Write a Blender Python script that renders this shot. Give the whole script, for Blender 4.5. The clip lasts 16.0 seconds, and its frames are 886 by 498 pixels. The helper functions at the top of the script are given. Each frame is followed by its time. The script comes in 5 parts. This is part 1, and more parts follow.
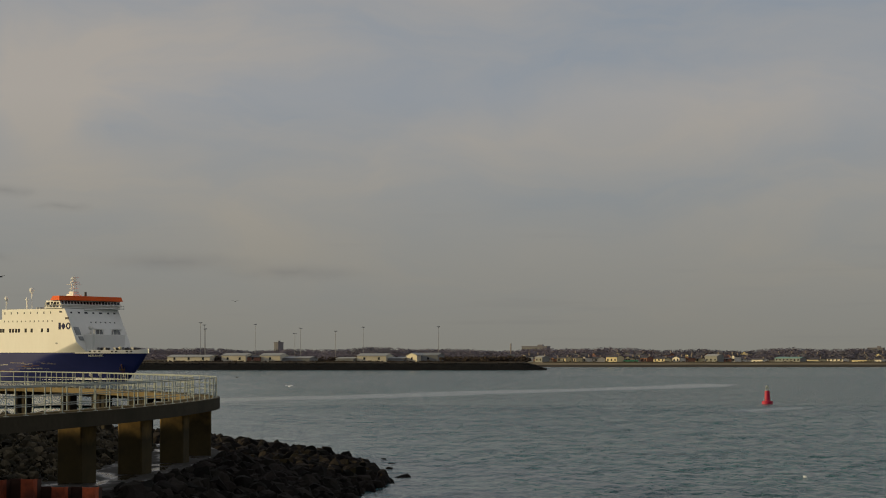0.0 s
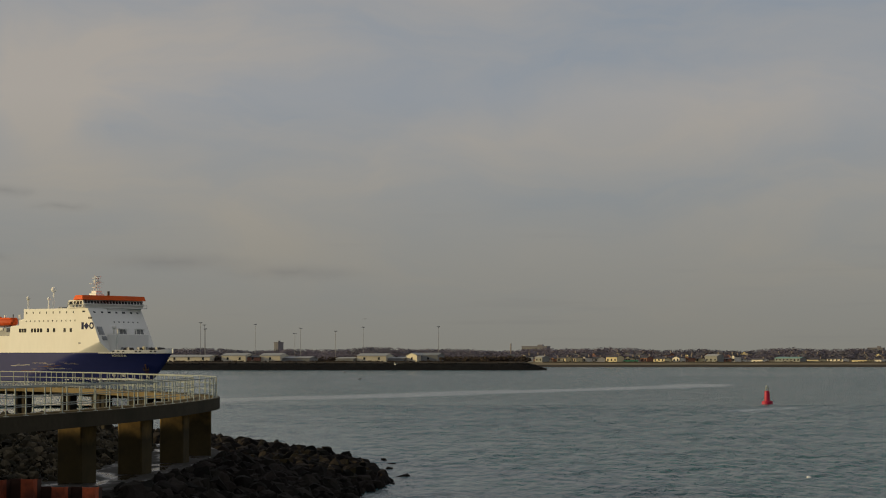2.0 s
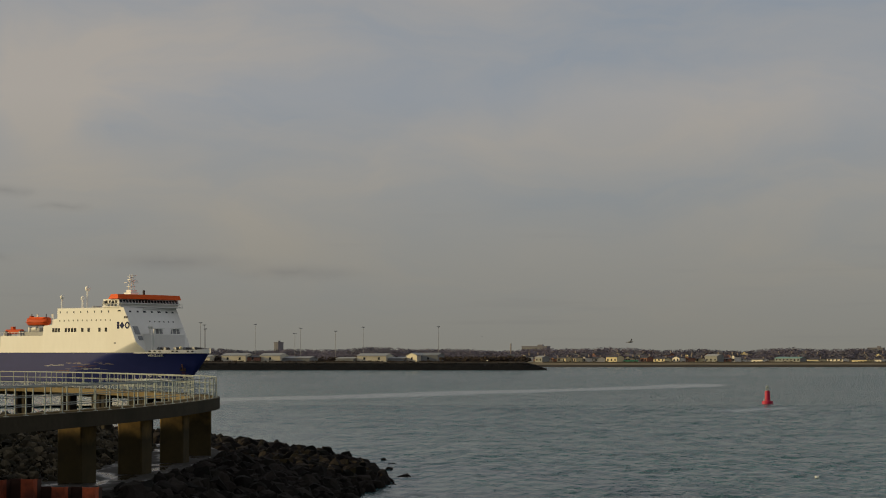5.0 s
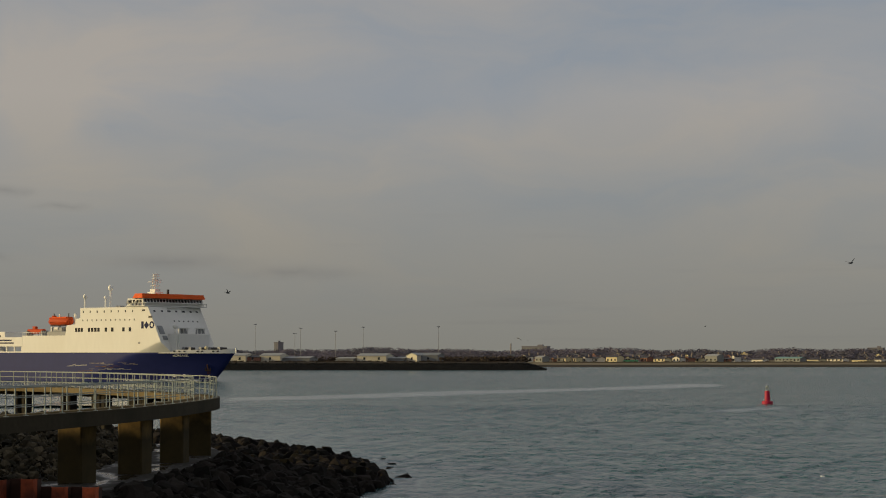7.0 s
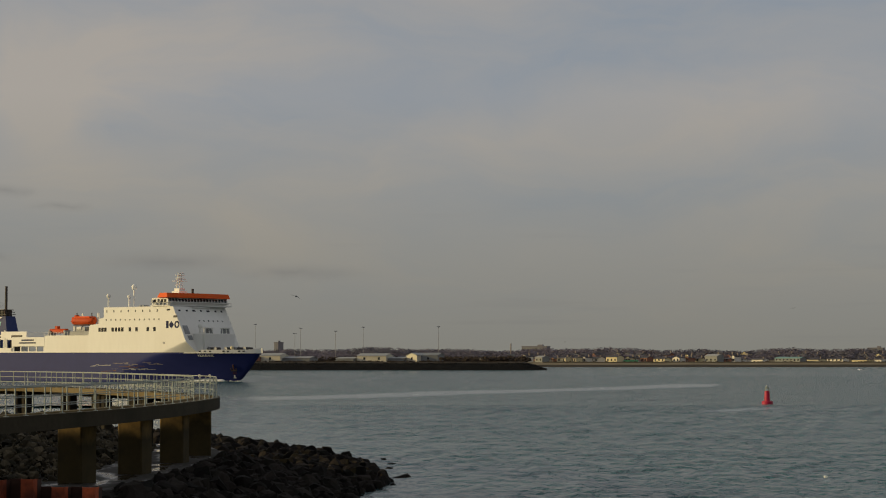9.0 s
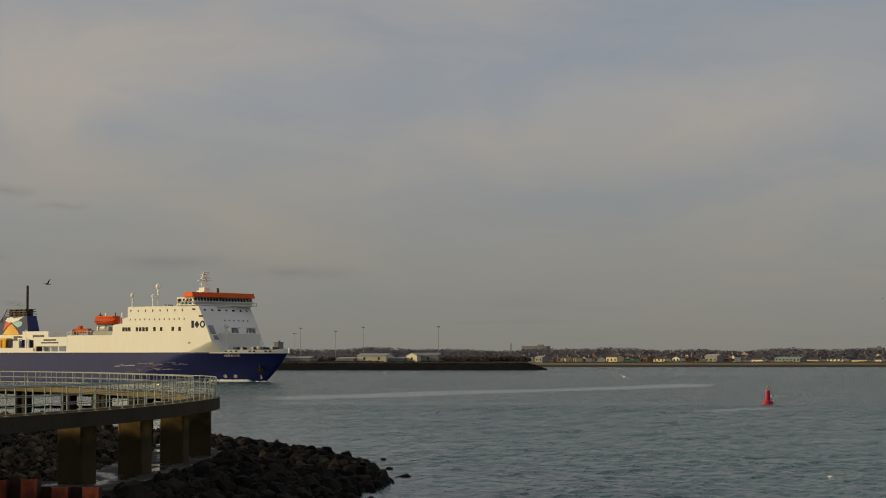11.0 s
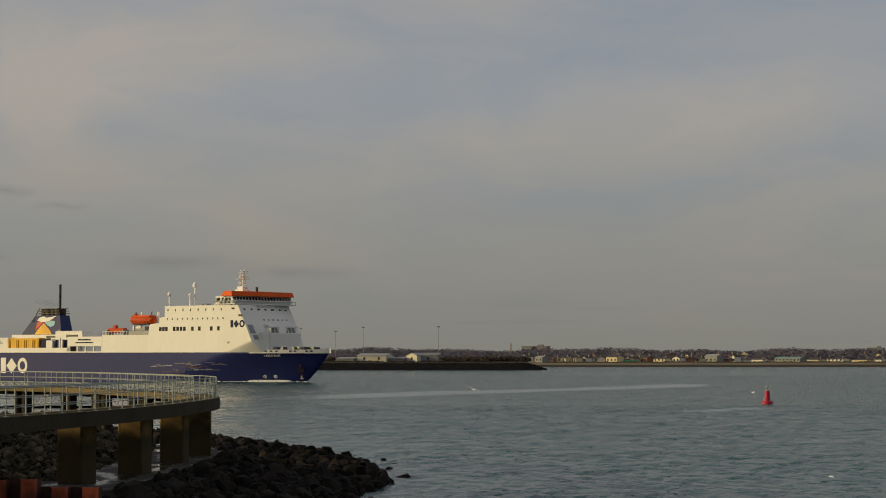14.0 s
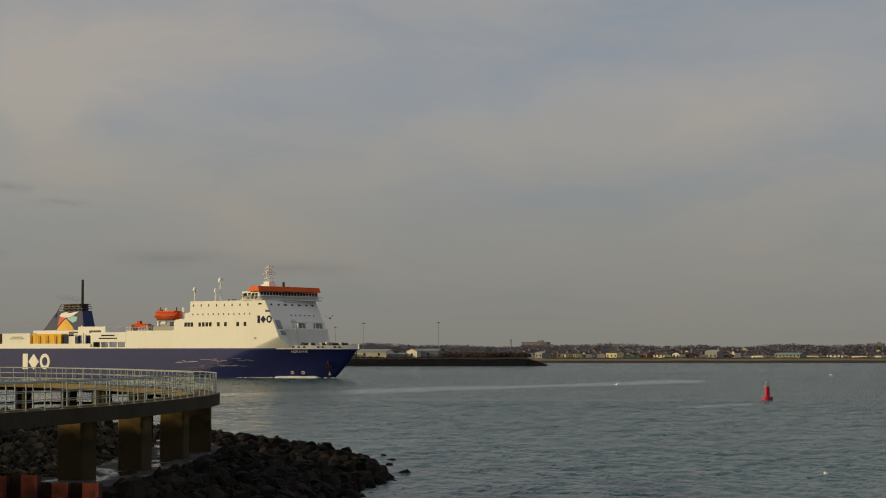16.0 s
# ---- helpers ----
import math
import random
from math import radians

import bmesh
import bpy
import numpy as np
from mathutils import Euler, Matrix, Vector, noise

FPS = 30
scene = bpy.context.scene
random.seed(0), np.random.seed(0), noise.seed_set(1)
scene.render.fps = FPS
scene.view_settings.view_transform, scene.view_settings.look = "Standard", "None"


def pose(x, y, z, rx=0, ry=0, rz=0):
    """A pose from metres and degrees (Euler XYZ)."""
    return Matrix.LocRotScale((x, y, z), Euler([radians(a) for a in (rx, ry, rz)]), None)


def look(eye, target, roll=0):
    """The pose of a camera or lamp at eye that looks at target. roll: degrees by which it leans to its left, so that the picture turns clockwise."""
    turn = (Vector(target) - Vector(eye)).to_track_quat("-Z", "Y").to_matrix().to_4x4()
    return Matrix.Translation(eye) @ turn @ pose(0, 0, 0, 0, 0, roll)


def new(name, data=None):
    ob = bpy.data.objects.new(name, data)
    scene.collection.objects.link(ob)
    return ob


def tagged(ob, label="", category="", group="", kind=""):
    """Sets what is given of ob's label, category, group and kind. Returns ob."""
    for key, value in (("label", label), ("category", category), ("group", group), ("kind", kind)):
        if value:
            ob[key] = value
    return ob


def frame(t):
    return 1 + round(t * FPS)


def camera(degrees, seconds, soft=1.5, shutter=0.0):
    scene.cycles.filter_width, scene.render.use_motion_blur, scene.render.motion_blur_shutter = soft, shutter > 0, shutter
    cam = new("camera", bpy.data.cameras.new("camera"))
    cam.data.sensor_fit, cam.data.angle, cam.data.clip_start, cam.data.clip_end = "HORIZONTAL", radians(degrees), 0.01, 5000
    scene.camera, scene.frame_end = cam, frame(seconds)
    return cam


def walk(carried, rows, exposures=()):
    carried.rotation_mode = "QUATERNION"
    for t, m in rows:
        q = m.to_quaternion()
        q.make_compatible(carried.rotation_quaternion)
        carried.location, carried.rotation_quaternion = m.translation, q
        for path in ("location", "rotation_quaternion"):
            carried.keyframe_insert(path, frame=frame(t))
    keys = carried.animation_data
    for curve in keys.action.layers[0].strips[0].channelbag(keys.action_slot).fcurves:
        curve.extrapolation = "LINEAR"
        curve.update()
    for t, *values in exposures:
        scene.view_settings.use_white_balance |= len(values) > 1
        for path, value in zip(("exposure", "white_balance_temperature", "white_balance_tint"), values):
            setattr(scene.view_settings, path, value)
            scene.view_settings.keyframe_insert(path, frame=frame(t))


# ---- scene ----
cam = camera(25.26, 16.0, soft=1.05)
# eye 7.35 m over the water, tilted up a little; near the end it dips slightly
EYE = 7.35
walk(cam, [(0.0, pose(0, 0, EYE, 93.064)), (15.1, pose(0, 0, EYE, 93.064)), (15.3, pose(0, 0, EYE, 93.03)), (15.5, pose(0, 0, EYE, 92.995)),
           (15.75, pose(0, 0, EYE, 92.965)), (16.0, pose(0, 0, EYE, 92.945))])

# ---- world and sun ----
SUN_EL, SUN_AZ = 12.0, 268.0            # degrees; azimuth clockwise from +Y
world = bpy.data.worlds.new("sky")
scene.world = world
world.use_nodes = True
wn, wl = world.node_tree.nodes, world.node_tree.links
wn.clear()
w_out, w_bg = wn.new("ShaderNodeOutputWorld"), wn.new("ShaderNodeBackground")
w_sky = wn.new("ShaderNodeTexSky")
w_sky.sky_type, w_sky.sun_disc = "NISHITA", False
w_sky.sun_elevation, w_sky.sun_rotation = radians(SUN_EL), radians(SUN_AZ)
w_sky.air_density, w_sky.dust_density = 1.2, 2.0
w_co = wn.new("ShaderNodeTexCoord")
# slow swirl that frays the edges of the cloud banks
w_warp, w_wsub, w_wadd = wn.new("ShaderNodeTexNoise"), wn.new("ShaderNodeVectorMath"), wn.new("ShaderNodeVectorMath")
w_warp.inputs["Scale"].default_value, w_warp.inputs["Detail"].default_value = 9.0, 5.0
w_wsub.operation, w_wadd.operation = "MULTIPLY_ADD", "ADD"
w_wsub.inputs[1].default_value, w_wsub.inputs[2].default_value = (0.12, 0.0, 0.05), (-0.06, 0.0, -0.025)
wl.new(w_co.outputs["Generated"], w_warp.inputs["Vector"])
wl.new(w_warp.outputs["Color"], w_wsub.inputs[0])
wl.new(w_co.outputs["Generated"], w_wadd.inputs[0])
wl.new(w_wsub.outputs["Vector"], w_wadd.inputs[1])
w_fray, w_ftex, w_fsub = wn.new("ShaderNodeVectorMath"), wn.new("ShaderNodeTexNoise"), wn.new("ShaderNodeVectorMath")
w_ftex.inputs["Scale"].default_value, w_ftex.inputs["Detail"].default_value = 60.0, 4.0
w_fsub.operation, w_fray.operation = "MULTIPLY_ADD", "ADD"
w_fsub.inputs[1].default_value, w_fsub.inputs[2].default_value = (0.03, 0.0, 0.005), (-0.015, 0.0, -0.0025)
wl.new(w_co.outputs["Generated"], w_ftex.inputs["Vector"])
wl.new(w_ftex.outputs["Color"], w_fsub.inputs[0])
wl.new(w_co.outputs["Generated"], w_fray.inputs[0])
wl.new(w_fsub.outputs["Vector"], w_fray.inputs[1])
w_map, w_n = wn.new("ShaderNodeMapping"), wn.new("ShaderNodeTexNoise")
w_map.inputs["Scale"].default_value = (6.0, 6.0, 24.0)
w_map.inputs["Rotation"].default_value = (0.0, radians(12), 0.0)
w_n.inputs["Scale"].default_value, w_n.inputs["Detail"].default_value = 1.2, 7.0
w_n.inputs["Roughness"].default_value, w_n.inputs["Distortion"].default_value = 0.56, 0.7
wl.new(w_wadd.outputs["Vector"], w_map.inputs["Vector"])
wl.new(w_map.outputs["Vector"], w_n.inputs["Vector"])
w_ns = wn.new("ShaderNodeMath")
w_ns.operation = "MULTIPLY_ADD"
w_ns.inputs[1].default_value, w_ns.inputs[2].default_value = 1.25, -0.16
wl.new(w_n.outputs["Fac"], w_ns.inputs[0])
w_fac = w_ns.outputs["Value"]
# soft banks (+) and gaps (-) of the high cloud: across, up, half width, half height, slope, weight
for bx, bz, bw, bh, tilt, weight in ((-0.190, 0.115, 0.060, 0.050, 0, 0.72), (-0.135, 0.085, 0.090, 0.030, 30, 0.32), (-0.145, 0.148, 0.100, 0.026, -10, 0.48),
                                     (0.020, 0.105, 0.130, 0.026, -12, 0.36), (0.140, 0.120, 0.090, 0.022, -9, 0.30), (-0.030, 0.060, 0.160, 0.026, -4, 0.24), (0.200, 0.075, 0.080, 0.016, -14, 0.20),
                                     (-0.155, 0.112, 0.036, 0.016, 0, -0.50), (-0.120, 0.085, 0.045, 0.014, 20, -0.24), (0.090, 0.145, 0.130, 0.030, -12, -0.34), (0.190, 0.180, 0.100, 0.040, 0, -0.30),
                                     (0.040, 0.078, 0.100, 0.016, -8, -0.22), (0.150, 0.085, 0.090, 0.018, -14, -0.20), (-0.170, 0.180, 0.070, 0.022, 0, -0.25)):
    mp, gr, am = wn.new("ShaderNodeMapping"), wn.new("ShaderNodeTexGradient"), wn.new("ShaderNodeMath")
    mp.vector_type, gr.gradient_type, am.operation = "TEXTURE", "QUADRATIC_SPHERE", "MULTIPLY_ADD"
    mp.inputs["Location"].default_value = (bx, 1.0, bz)
    mp.inputs["Rotation"].default_value = (0, radians(tilt), 0)
    mp.inputs["Scale"].default_value = (bw * 1.6, 1.5, bh * 1.6)
    am.inputs[1].default_value = weight
    wl.new(w_wadd.outputs["Vector"], mp.inputs["Vector"])
    wl.new(mp.outputs["Vector"], gr.inputs["Vector"])
    wl.new(gr.outputs["Fac"], am.inputs[0])
    wl.new(w_fac, am.inputs[2])
    w_fac = am.outputs["Value"]
w_ramp = wn.new("ShaderNodeValToRGB")
w_ramp.color_ramp.elements[0].position, w_ramp.color_ramp.elements[1].position = 0.10, 0.95
# veil of thin high cloud: blue-grey gaps, warmer banks
w_ramp.color_ramp.elements[0].color = (0.272, 0.306, 0.356, 1)
w_ramp.color_ramp.elements[1].color = (0.412, 0.376, 0.342, 1)
w_sep = wn.new("ShaderNodeSeparateXYZ")
w_hz = wn.new("ShaderNodeMapRange")
w_hz.inputs["From Min"].default_value, w_hz.inputs["From Max"].default_value = -0.005, 0.13
w_hz.inputs["To Min"].default_value, w_hz.inputs["To Max"].default_value = 1.0, 0.0
w_haze = wn.new("ShaderNodeMix")
w_haze.data_type = "RGBA"
w_haze.inputs["B"].default_value = (0.240, 0.236, 0.206, 1)
# thin grey streaks of cloud low over the horizon
w_map2, w_n2, w_st = wn.new("ShaderNodeMapping"), wn.new("ShaderNodeTexNoise"), wn.new("ShaderNodeMapRange")
w_map2.inputs["Scale"].default_value = (9.0, 9.0, 150.0)
w_map2.inputs["Location"].default_value = (2.3, 0.4, 0.0)
w_n2.inputs["Scale"].default_value, w_n2.inputs["Detail"].default_value = 1.0, 3.0
w_st.inputs["From Min"].default_value, w_st.inputs["From Max"].default_value = 0.61, 0.72
w_st.inputs["To Max"].default_value = 0.12
w_lo = wn.new("ShaderNodeMapRange")
w_lo.inputs["From Min"].default_value, w_lo.inputs["From Max"].default_value = 0.03, 0.09
w_lo.inputs["To Min"].default_value, w_lo.inputs["To Max"].default_value = 1.0, 0.0
w_sm = wn.new("ShaderNodeMath")
w_sm.operation = "MULTIPLY"
w_streak = wn.new("ShaderNodeMix")
w_streak.data_type = "RGBA"
w_streak.inputs["B"].default_value = (0.165, 0.165, 0.17, 1)
w_mul = wn.new("ShaderNodeMix")
w_mul.data_type, w_mul.blend_type = "RGBA", "MULTIPLY"
w_mul.inputs["Factor"].default_value, w_mul.inputs["B"].default_value = 1.0, (0.06, 0.06, 0.06, 1)
w_mix = wn.new("ShaderNodeMix")
w_mix.data_type = "RGBA"
w_mix.inputs["Factor"].default_value = 0.88
wl.new(w_fac, w_ramp.inputs["Fac"])
wl.new(w_co.outputs["Generated"], w_sep.inputs["Vector"])
wl.new(w_sep.outputs["Z"], w_hz.inputs["Value"])
wl.new(w_hz.outputs["Result"], w_haze.inputs["Factor"])
wl.new(w_ramp.outputs["Color"], w_haze.inputs["A"])
wl.new(w_sky.outputs["Color"], w_mul.inputs["A"])
wl.new(w_mul.outputs["Result"], w_mix.inputs["A"])
wl.new(w_co.outputs["Generated"], w_map2.inputs["Vector"])
wl.new(w_map2.outputs["Vector"], w_n2.inputs["Vector"])
wl.new(w_n2.outputs["Fac"], w_st.inputs["Value"])
wl.new(w_sep.outputs["Z"], w_lo.inputs["Value"])
wl.new(w_st.outputs["Result"], w_sm.inputs[0])
wl.new(w_lo.outputs["Result"], w_sm.inputs[1])
w_low = w_sm.outputs["Value"]
# a few lone flat streaks
for bx, bz, bw, bh, weight in ((-0.136, 0.0466, 0.062, 0.0048, 0.42), (-0.075, 0.0412, 0.056, 0.0040, 0.42), (-0.218, 0.081, 0.022, 0.0030, 0.40), (-0.190, 0.0735, 0.022, 0.0022, 0.35), (-0.222, 0.0475, 0.014, 0.0030, 0.35)):
    mp, gr, am = wn.new("ShaderNodeMapping"), wn.new("ShaderNodeTexGradient"), wn.new("ShaderNodeMath")
    mp.vector_type, gr.gradient_type, am.operation = "TEXTURE", "QUADRATIC_SPHERE", "MULTIPLY_ADD"
    mp.inputs["Location"].default_value, mp.inputs["Scale"].default_value = (bx, 1.0, bz), (bw, 1.5, bh * 1.5)
    am.inputs[1].default_value = weight
    wl.new(w_fray.outputs["Vector"], mp.inputs["Vector"])
    wl.new(mp.outputs["Vector"], gr.inputs["Vector"])
    wl.new(gr.outputs["Fac"], am.inputs[0])
    wl.new(w_low, am.inputs[2])
    w_low = am.outputs["Value"]
wl.new(w_low, w_streak.inputs["Factor"])
wl.new(w_haze.outputs["Result"], w_streak.inputs["A"])
wl.new(w_streak.outputs["Result"], w_mix.inputs["B"])
wl.new(w_mix.outputs["Result"], w_bg.inputs["Color"])
w_bg.inputs["Strength"].default_value = 1.0
wl.new(w_bg.outputs["Background"], w_out.inputs["Surface"])

sun_data = bpy.data.lights.new("sun", "SUN")
sun_data.energy, sun_data.angle, sun_data.color = 3.2, radians(0.6), (1.0, 0.775, 0.38)
sun = new("sun", sun_data)
az, el = radians(SUN_AZ), radians(SUN_EL)
sun_dir = Vector((math.sin(az) * math.cos(el), math.cos(az) * math.cos(el), math.sin(el)))
sun.matrix_world = look(sun_dir * 100, (0, 0, 0))


# ---- materials ----
def material(name, colour, rough=0.6, metal=0.0, vary=0.25, size=1.0, stain=None, stain_size=0.25, stain_amount=0.5, bump=0.15, spread=0.0, stretch=(1, 1, 1), island=False, gloss=0.5):
    """A painted, rusted, stony or leafy surface: base colour, variation at two scales, stains, relief."""
    m = bpy.data.materials.new(name)
    m.use_nodes = True
    n, l = m.node_tree.nodes, m.node_tree.links
    b = n["Principled BSDF"]
    b.inputs["Roughness"].default_value, b.inputs["Metallic"].default_value = rough, metal
    b.inputs["Specular IOR Level"].default_value = gloss
    co, mp = n.new("ShaderNodeTexCoord"), n.new("ShaderNodeMapping")
    mp.inputs["Scale"].default_value = stretch
    l.new(co.outputs["Object"], mp.inputs["Vector"])
    fine, broad = n.new("ShaderNodeTexNoise"), n.new("ShaderNodeTexNoise")
    fine.inputs["Scale"].default_value, fine.inputs["Detail"].default_value = 6.0 / size, 6.0
    broad.inputs["Scale"].default_value, broad.inputs["Detail"].default_value = stain_size / size, 5.0
    for t in (fine, broad):
        l.new(mp.outputs["Vector"], t.inputs["Vector"])
    hsv = n.new("ShaderNodeHueSaturation")
    hsv.inputs["Color"].default_value = (*colour, 1)
    add = n.new("ShaderNodeMapRange")
    add.inputs["To Min"].default_value, add.inputs["To Max"].default_value = 1 - vary, 1 + vary
    l.new(fine.outputs["Fac"], add.inputs["Value"])
    value = add.outputs["Result"]
    if spread:
        info = n.new("ShaderNodeNewGeometry") if island else n.new("ShaderNodeObjectInfo")
        rnd = n.new("ShaderNodeMapRange")
        rnd.inputs["To Min"].default_value, rnd.inputs["To Max"].default_value = 1 - spread, 1 + spread
        l.new(info.outputs["Random Per Island" if island else "Random"], rnd.inputs["Value"])
        mu = n.new("ShaderNodeMath")
        mu.operation = "MULTIPLY"
        l.new(value, mu.inputs[0])
        l.new(rnd.outputs["Result"], mu.inputs[1])
        value = mu.outputs["Value"]
    l.new(value, hsv.inputs["Value"])
    colour_out = hsv.outputs["Color"]
    if stain:
        mx, rp = n.new("ShaderNodeMix"), n.new("ShaderNodeMapRange")
        mx.data_type = "RGBA"
        rp.inputs["From Min"].default_value, rp.inputs["From Max"].default_value = 0.45, 0.7
        rp.inputs["To Max"].default_value = stain_amount
        l.new(broad.outputs["Fac"], rp.inputs["Value"])
        l.new(rp.outputs["Result"], mx.inputs["Factor"])
        l.new(colour_out, mx.inputs["A"])
        mx.inputs["B"].default_value = (*stain, 1)
        colour_out = mx.outputs["Result"]
    l.new(colour_out, b.inputs["Base Color"])
    if bump:
        bp = n.new("ShaderNodeBump")
        bp.inputs["Strength"].default_value, bp.inputs["Distance"].default_value = bump, 0.05 * size
        l.new(fine.outputs["Fac"], bp.inputs["Height"])
        l.new(bp.outputs["Normal"], b.inputs["Normal"])
    return m


M_WHITE = material("ship_white_paint", (0.78, 0.77, 0.73), 0.55, vary=0.05, size=4, stain=(0.60, 0.54, 0.44), stain_size=0.5, stain_amount=0.16, bump=0.02, stretch=(0.5, 0.5, 0.15), gloss=0.2)
M_BLUE = material("ship_blue_paint", (0.019, 0.027, 0.122), 0.5, vary=0.15, size=4, stain=(0.035, 0.04, 0.13), stain_size=0.4, stain_amount=0.4, bump=0.03, stretch=(0.3, 0.3, 0.4), gloss=0.09)
M_SCUFF = material("scraped_pale_paint", (0.15, 0.14, 0.16), 0.7, vary=0.3, size=1, stain=(0.15, 0.10, 0.09), stain_size=0.8, stain_amount=0.8)
M_RUST = material("rust_bleed", (0.11, 0.05, 0.03), 0.85, vary=0.4, size=1, stain=(0.05, 0.03, 0.04), stain_size=0.8, stain_amount=0.8)
M_BLUERUST = material("rust_stained_blue_paint", (0.035, 0.03, 0.09), 0.6, vary=0.3, size=1, stain=(0.10, 0.03, 0.02), stain_size=0.9, stain_amount=0.7, gloss=0.1)
M_FUNNEL = material("funnel_blue_paint", (0.025, 0.038, 0.13), 0.55, vary=0.12, size=3, stain=(0.05, 0.05, 0.07), stain_amount=0.4, gloss=0.15)
M_ORANGE = material("orange_paint", (0.80, 0.115, 0.015), 0.6, vary=0.08, size=2, stain=(0.5, 0.08, 0.02), stain_amount=0.4, bump=0.03, gloss=0.15)
M_BOAT = material("weathered_orange_hull", (0.55, 0.075, 0.014), 0.6, vary=0.12, size=2, stain=(0.3, 0.05, 0.02), stain_amount=0.5, gloss=0.15)
M_YELLOW = material("yellow_paint", (0.74, 0.41, 0.012), 0.5, vary=0.12, size=2, stain=(0.3, 0.13, 0.02), stain_amount=0.4, gloss=0.2)
M_TEAL = material("pale_blue_paint", (0.25, 0.5, 0.6), 0.5, vary=0.1, gloss=0.2)
M_REDP = material("red_paint", (0.6, 0.05, 0.03), 0.5, vary=0.1, gloss=0.2)
M_GREY = material("grey_deck_paint", (0.28, 0.29, 0.30), 0.6, vary=0.15, stain=(0.16, 0.14, 0.12))
M_DARK = material("sooty_black_steel", (0.025, 0.022, 0.022), 0.6, vary=0.3, stain=(0.07, 0.035, 0.02))
M_GLASS = material("dark_window_glass", (0.02, 0.025, 0.03), 0.08, vary=0.1, bump=0)
M_BUOY = material("buoy_red_paint", (0.42, 0.004, 0.046), 0.55, vary=0.12, size=0.5, stain=(0.25, 0.02, 0.02), stain_size=1.0, stain_amount=0.5)
M_GALV = material("galvanised_rail", (0.31, 0.355, 0.345), 0.55, 0.1, vary=0.15, size=0.5, stain=(0.35, 0.30, 0.2), stain_amount=0.5, gloss=0.3)
M_DECK = material("weathered_concrete_deck", (0.17, 0.135, 0.075), 0.9, vary=0.25, size=1.5, stain=(0.085, 0.06, 0.028), stain_size=0.5, stain_amount=0.7, gloss=0.15)
M_ROCK = material("dark_wet_rock", (0.0135, 0.011, 0.0095), 0.9, vary=0.5, size=0.6, stain=(0.007, 0.008, 0.005), stain_size=1.0, stain_amount=0.7, bump=0.5, spread=0.85, gloss=0.10)
M_ROCKS = material("dark_wet_rubble", (0.0135, 0.011, 0.0095), 0.9, vary=0.5, size=0.6, stain=(0.007, 0.008, 0.005), stain_size=1.0, stain_amount=0.7, bump=0.5, spread=0.85, island=True, gloss=0.10)
M_RUBBLE = material("dry_rubble", (0.052, 0.042, 0.026), 0.9, vary=0.5, size=0.8, stain=(0.012, 0.012, 0.006), stain_size=0.5, stain_amount=0.9, bump=0.5, spread=0.8, island=True, gloss=0.2)
M_BUSH = material("dark_scrub", (0.058, 0.047, 0.040), 0.95, vary=0.25, size=4, spread=0.3, island=True, gloss=0.1)
# deck concrete again, with the outer side's shade put into the colour
M_FASCIA = material("shaded_concrete", (0.050, 0.041, 0.026), 0.9, vary=0.3, size=1.5, stain=(0.03, 0.028, 0.016), stain_size=0.6, stain_amount=0.8, gloss=0.15)
M_DARKCOL = material("dark_column", (0.020, 0.017, 0.012), 0.85, vary=0.35, size=0.8, stain=(0.04, 0.03, 0.015), gloss=0.15)
M_STACK = material("grey_brick_stack", (0.20, 0.17, 0.16), 0.85, vary=0.15, size=3)
# grey of the distant blocks, paled towards mauve to stand in for haze
M_BLOCK = material("hazed_grey_cladding", (0.19, 0.185, 0.21), 0.8, vary=0.08, size=4)
M_SEAWALL = material("weathered_sea_wall", (0.16, 0.135, 0.09), 0.9, vary=0.2, size=3, stain=(0.08, 0.07, 0.05))
M_BED = material("dark_shore_bed", (0.025, 0.022, 0.018), 0.8, vary=0.4, size=1.0, gloss=0.1)
# pile rust darkened: the shade of the recessed pans is in the colour
M_WEB = material("recess_shaded_rust", (0.045, 0.022, 0.016), 0.8, vary=0.4, size=0.7, stain=(0.05, 0.016, 0.009), stain_size=1.2, gloss=0.15)
M_PILE = material("rusty_sheet_pile", (0.34, 0.072, 0.028), 0.75, vary=0.35, size=0.7, stain=(0.05, 0.02, 0.014), stain_size=1.2, stain_amount=0.8, bump=0.3, gloss=0.2, spread=0.6)
M_BANK = material("revetment_stone", (0.013, 0.013, 0.0135), 0.95, vary=0.4, size=3, stain=(0.025, 0.025, 0.022), stain_size=0.5, spread=0.35, island=True, gloss=0.1)
M_FACING = material("black_weedy_slope", (0.012, 0.012, 0.012), 0.95, vary=0.4, size=3, stain=(0.02, 0.02, 0.018), gloss=0.05)
M_SCRUB = material("rough_grass_bank", (0.044, 0.037, 0.028), 0.95, vary=0.4, size=5, stain=(0.05, 0.035, 0.022), stain_size=0.3, stain_amount=0.7, gloss=0.1)
M_SAND = material("tan_shore_ground", (0.21, 0.175, 0.115), 0.95, vary=0.25, size=5, stain=(0.10, 0.09, 0.06), stain_size=0.2, stain_amount=0.7, gloss=0.1)
# twigs and hill are lightened and blued: distance haze is in these colours
M_WOOD = material("hazed_winter_trees", (0.165, 0.150, 0.192), 0.95, vary=0.25, size=6, stain=(0.075, 0.090, 0.110), stain_size=0.10, stain_amount=0.8, spread=0.15, island=True, bump=0, gloss=0.1)
M_HILL = material("hazed_low_hill", (0.15, 0.15, 0.18), 0.95, vary=0.3, size=30, stain=(0.11, 0.11, 0.13), stain_amount=0.5)
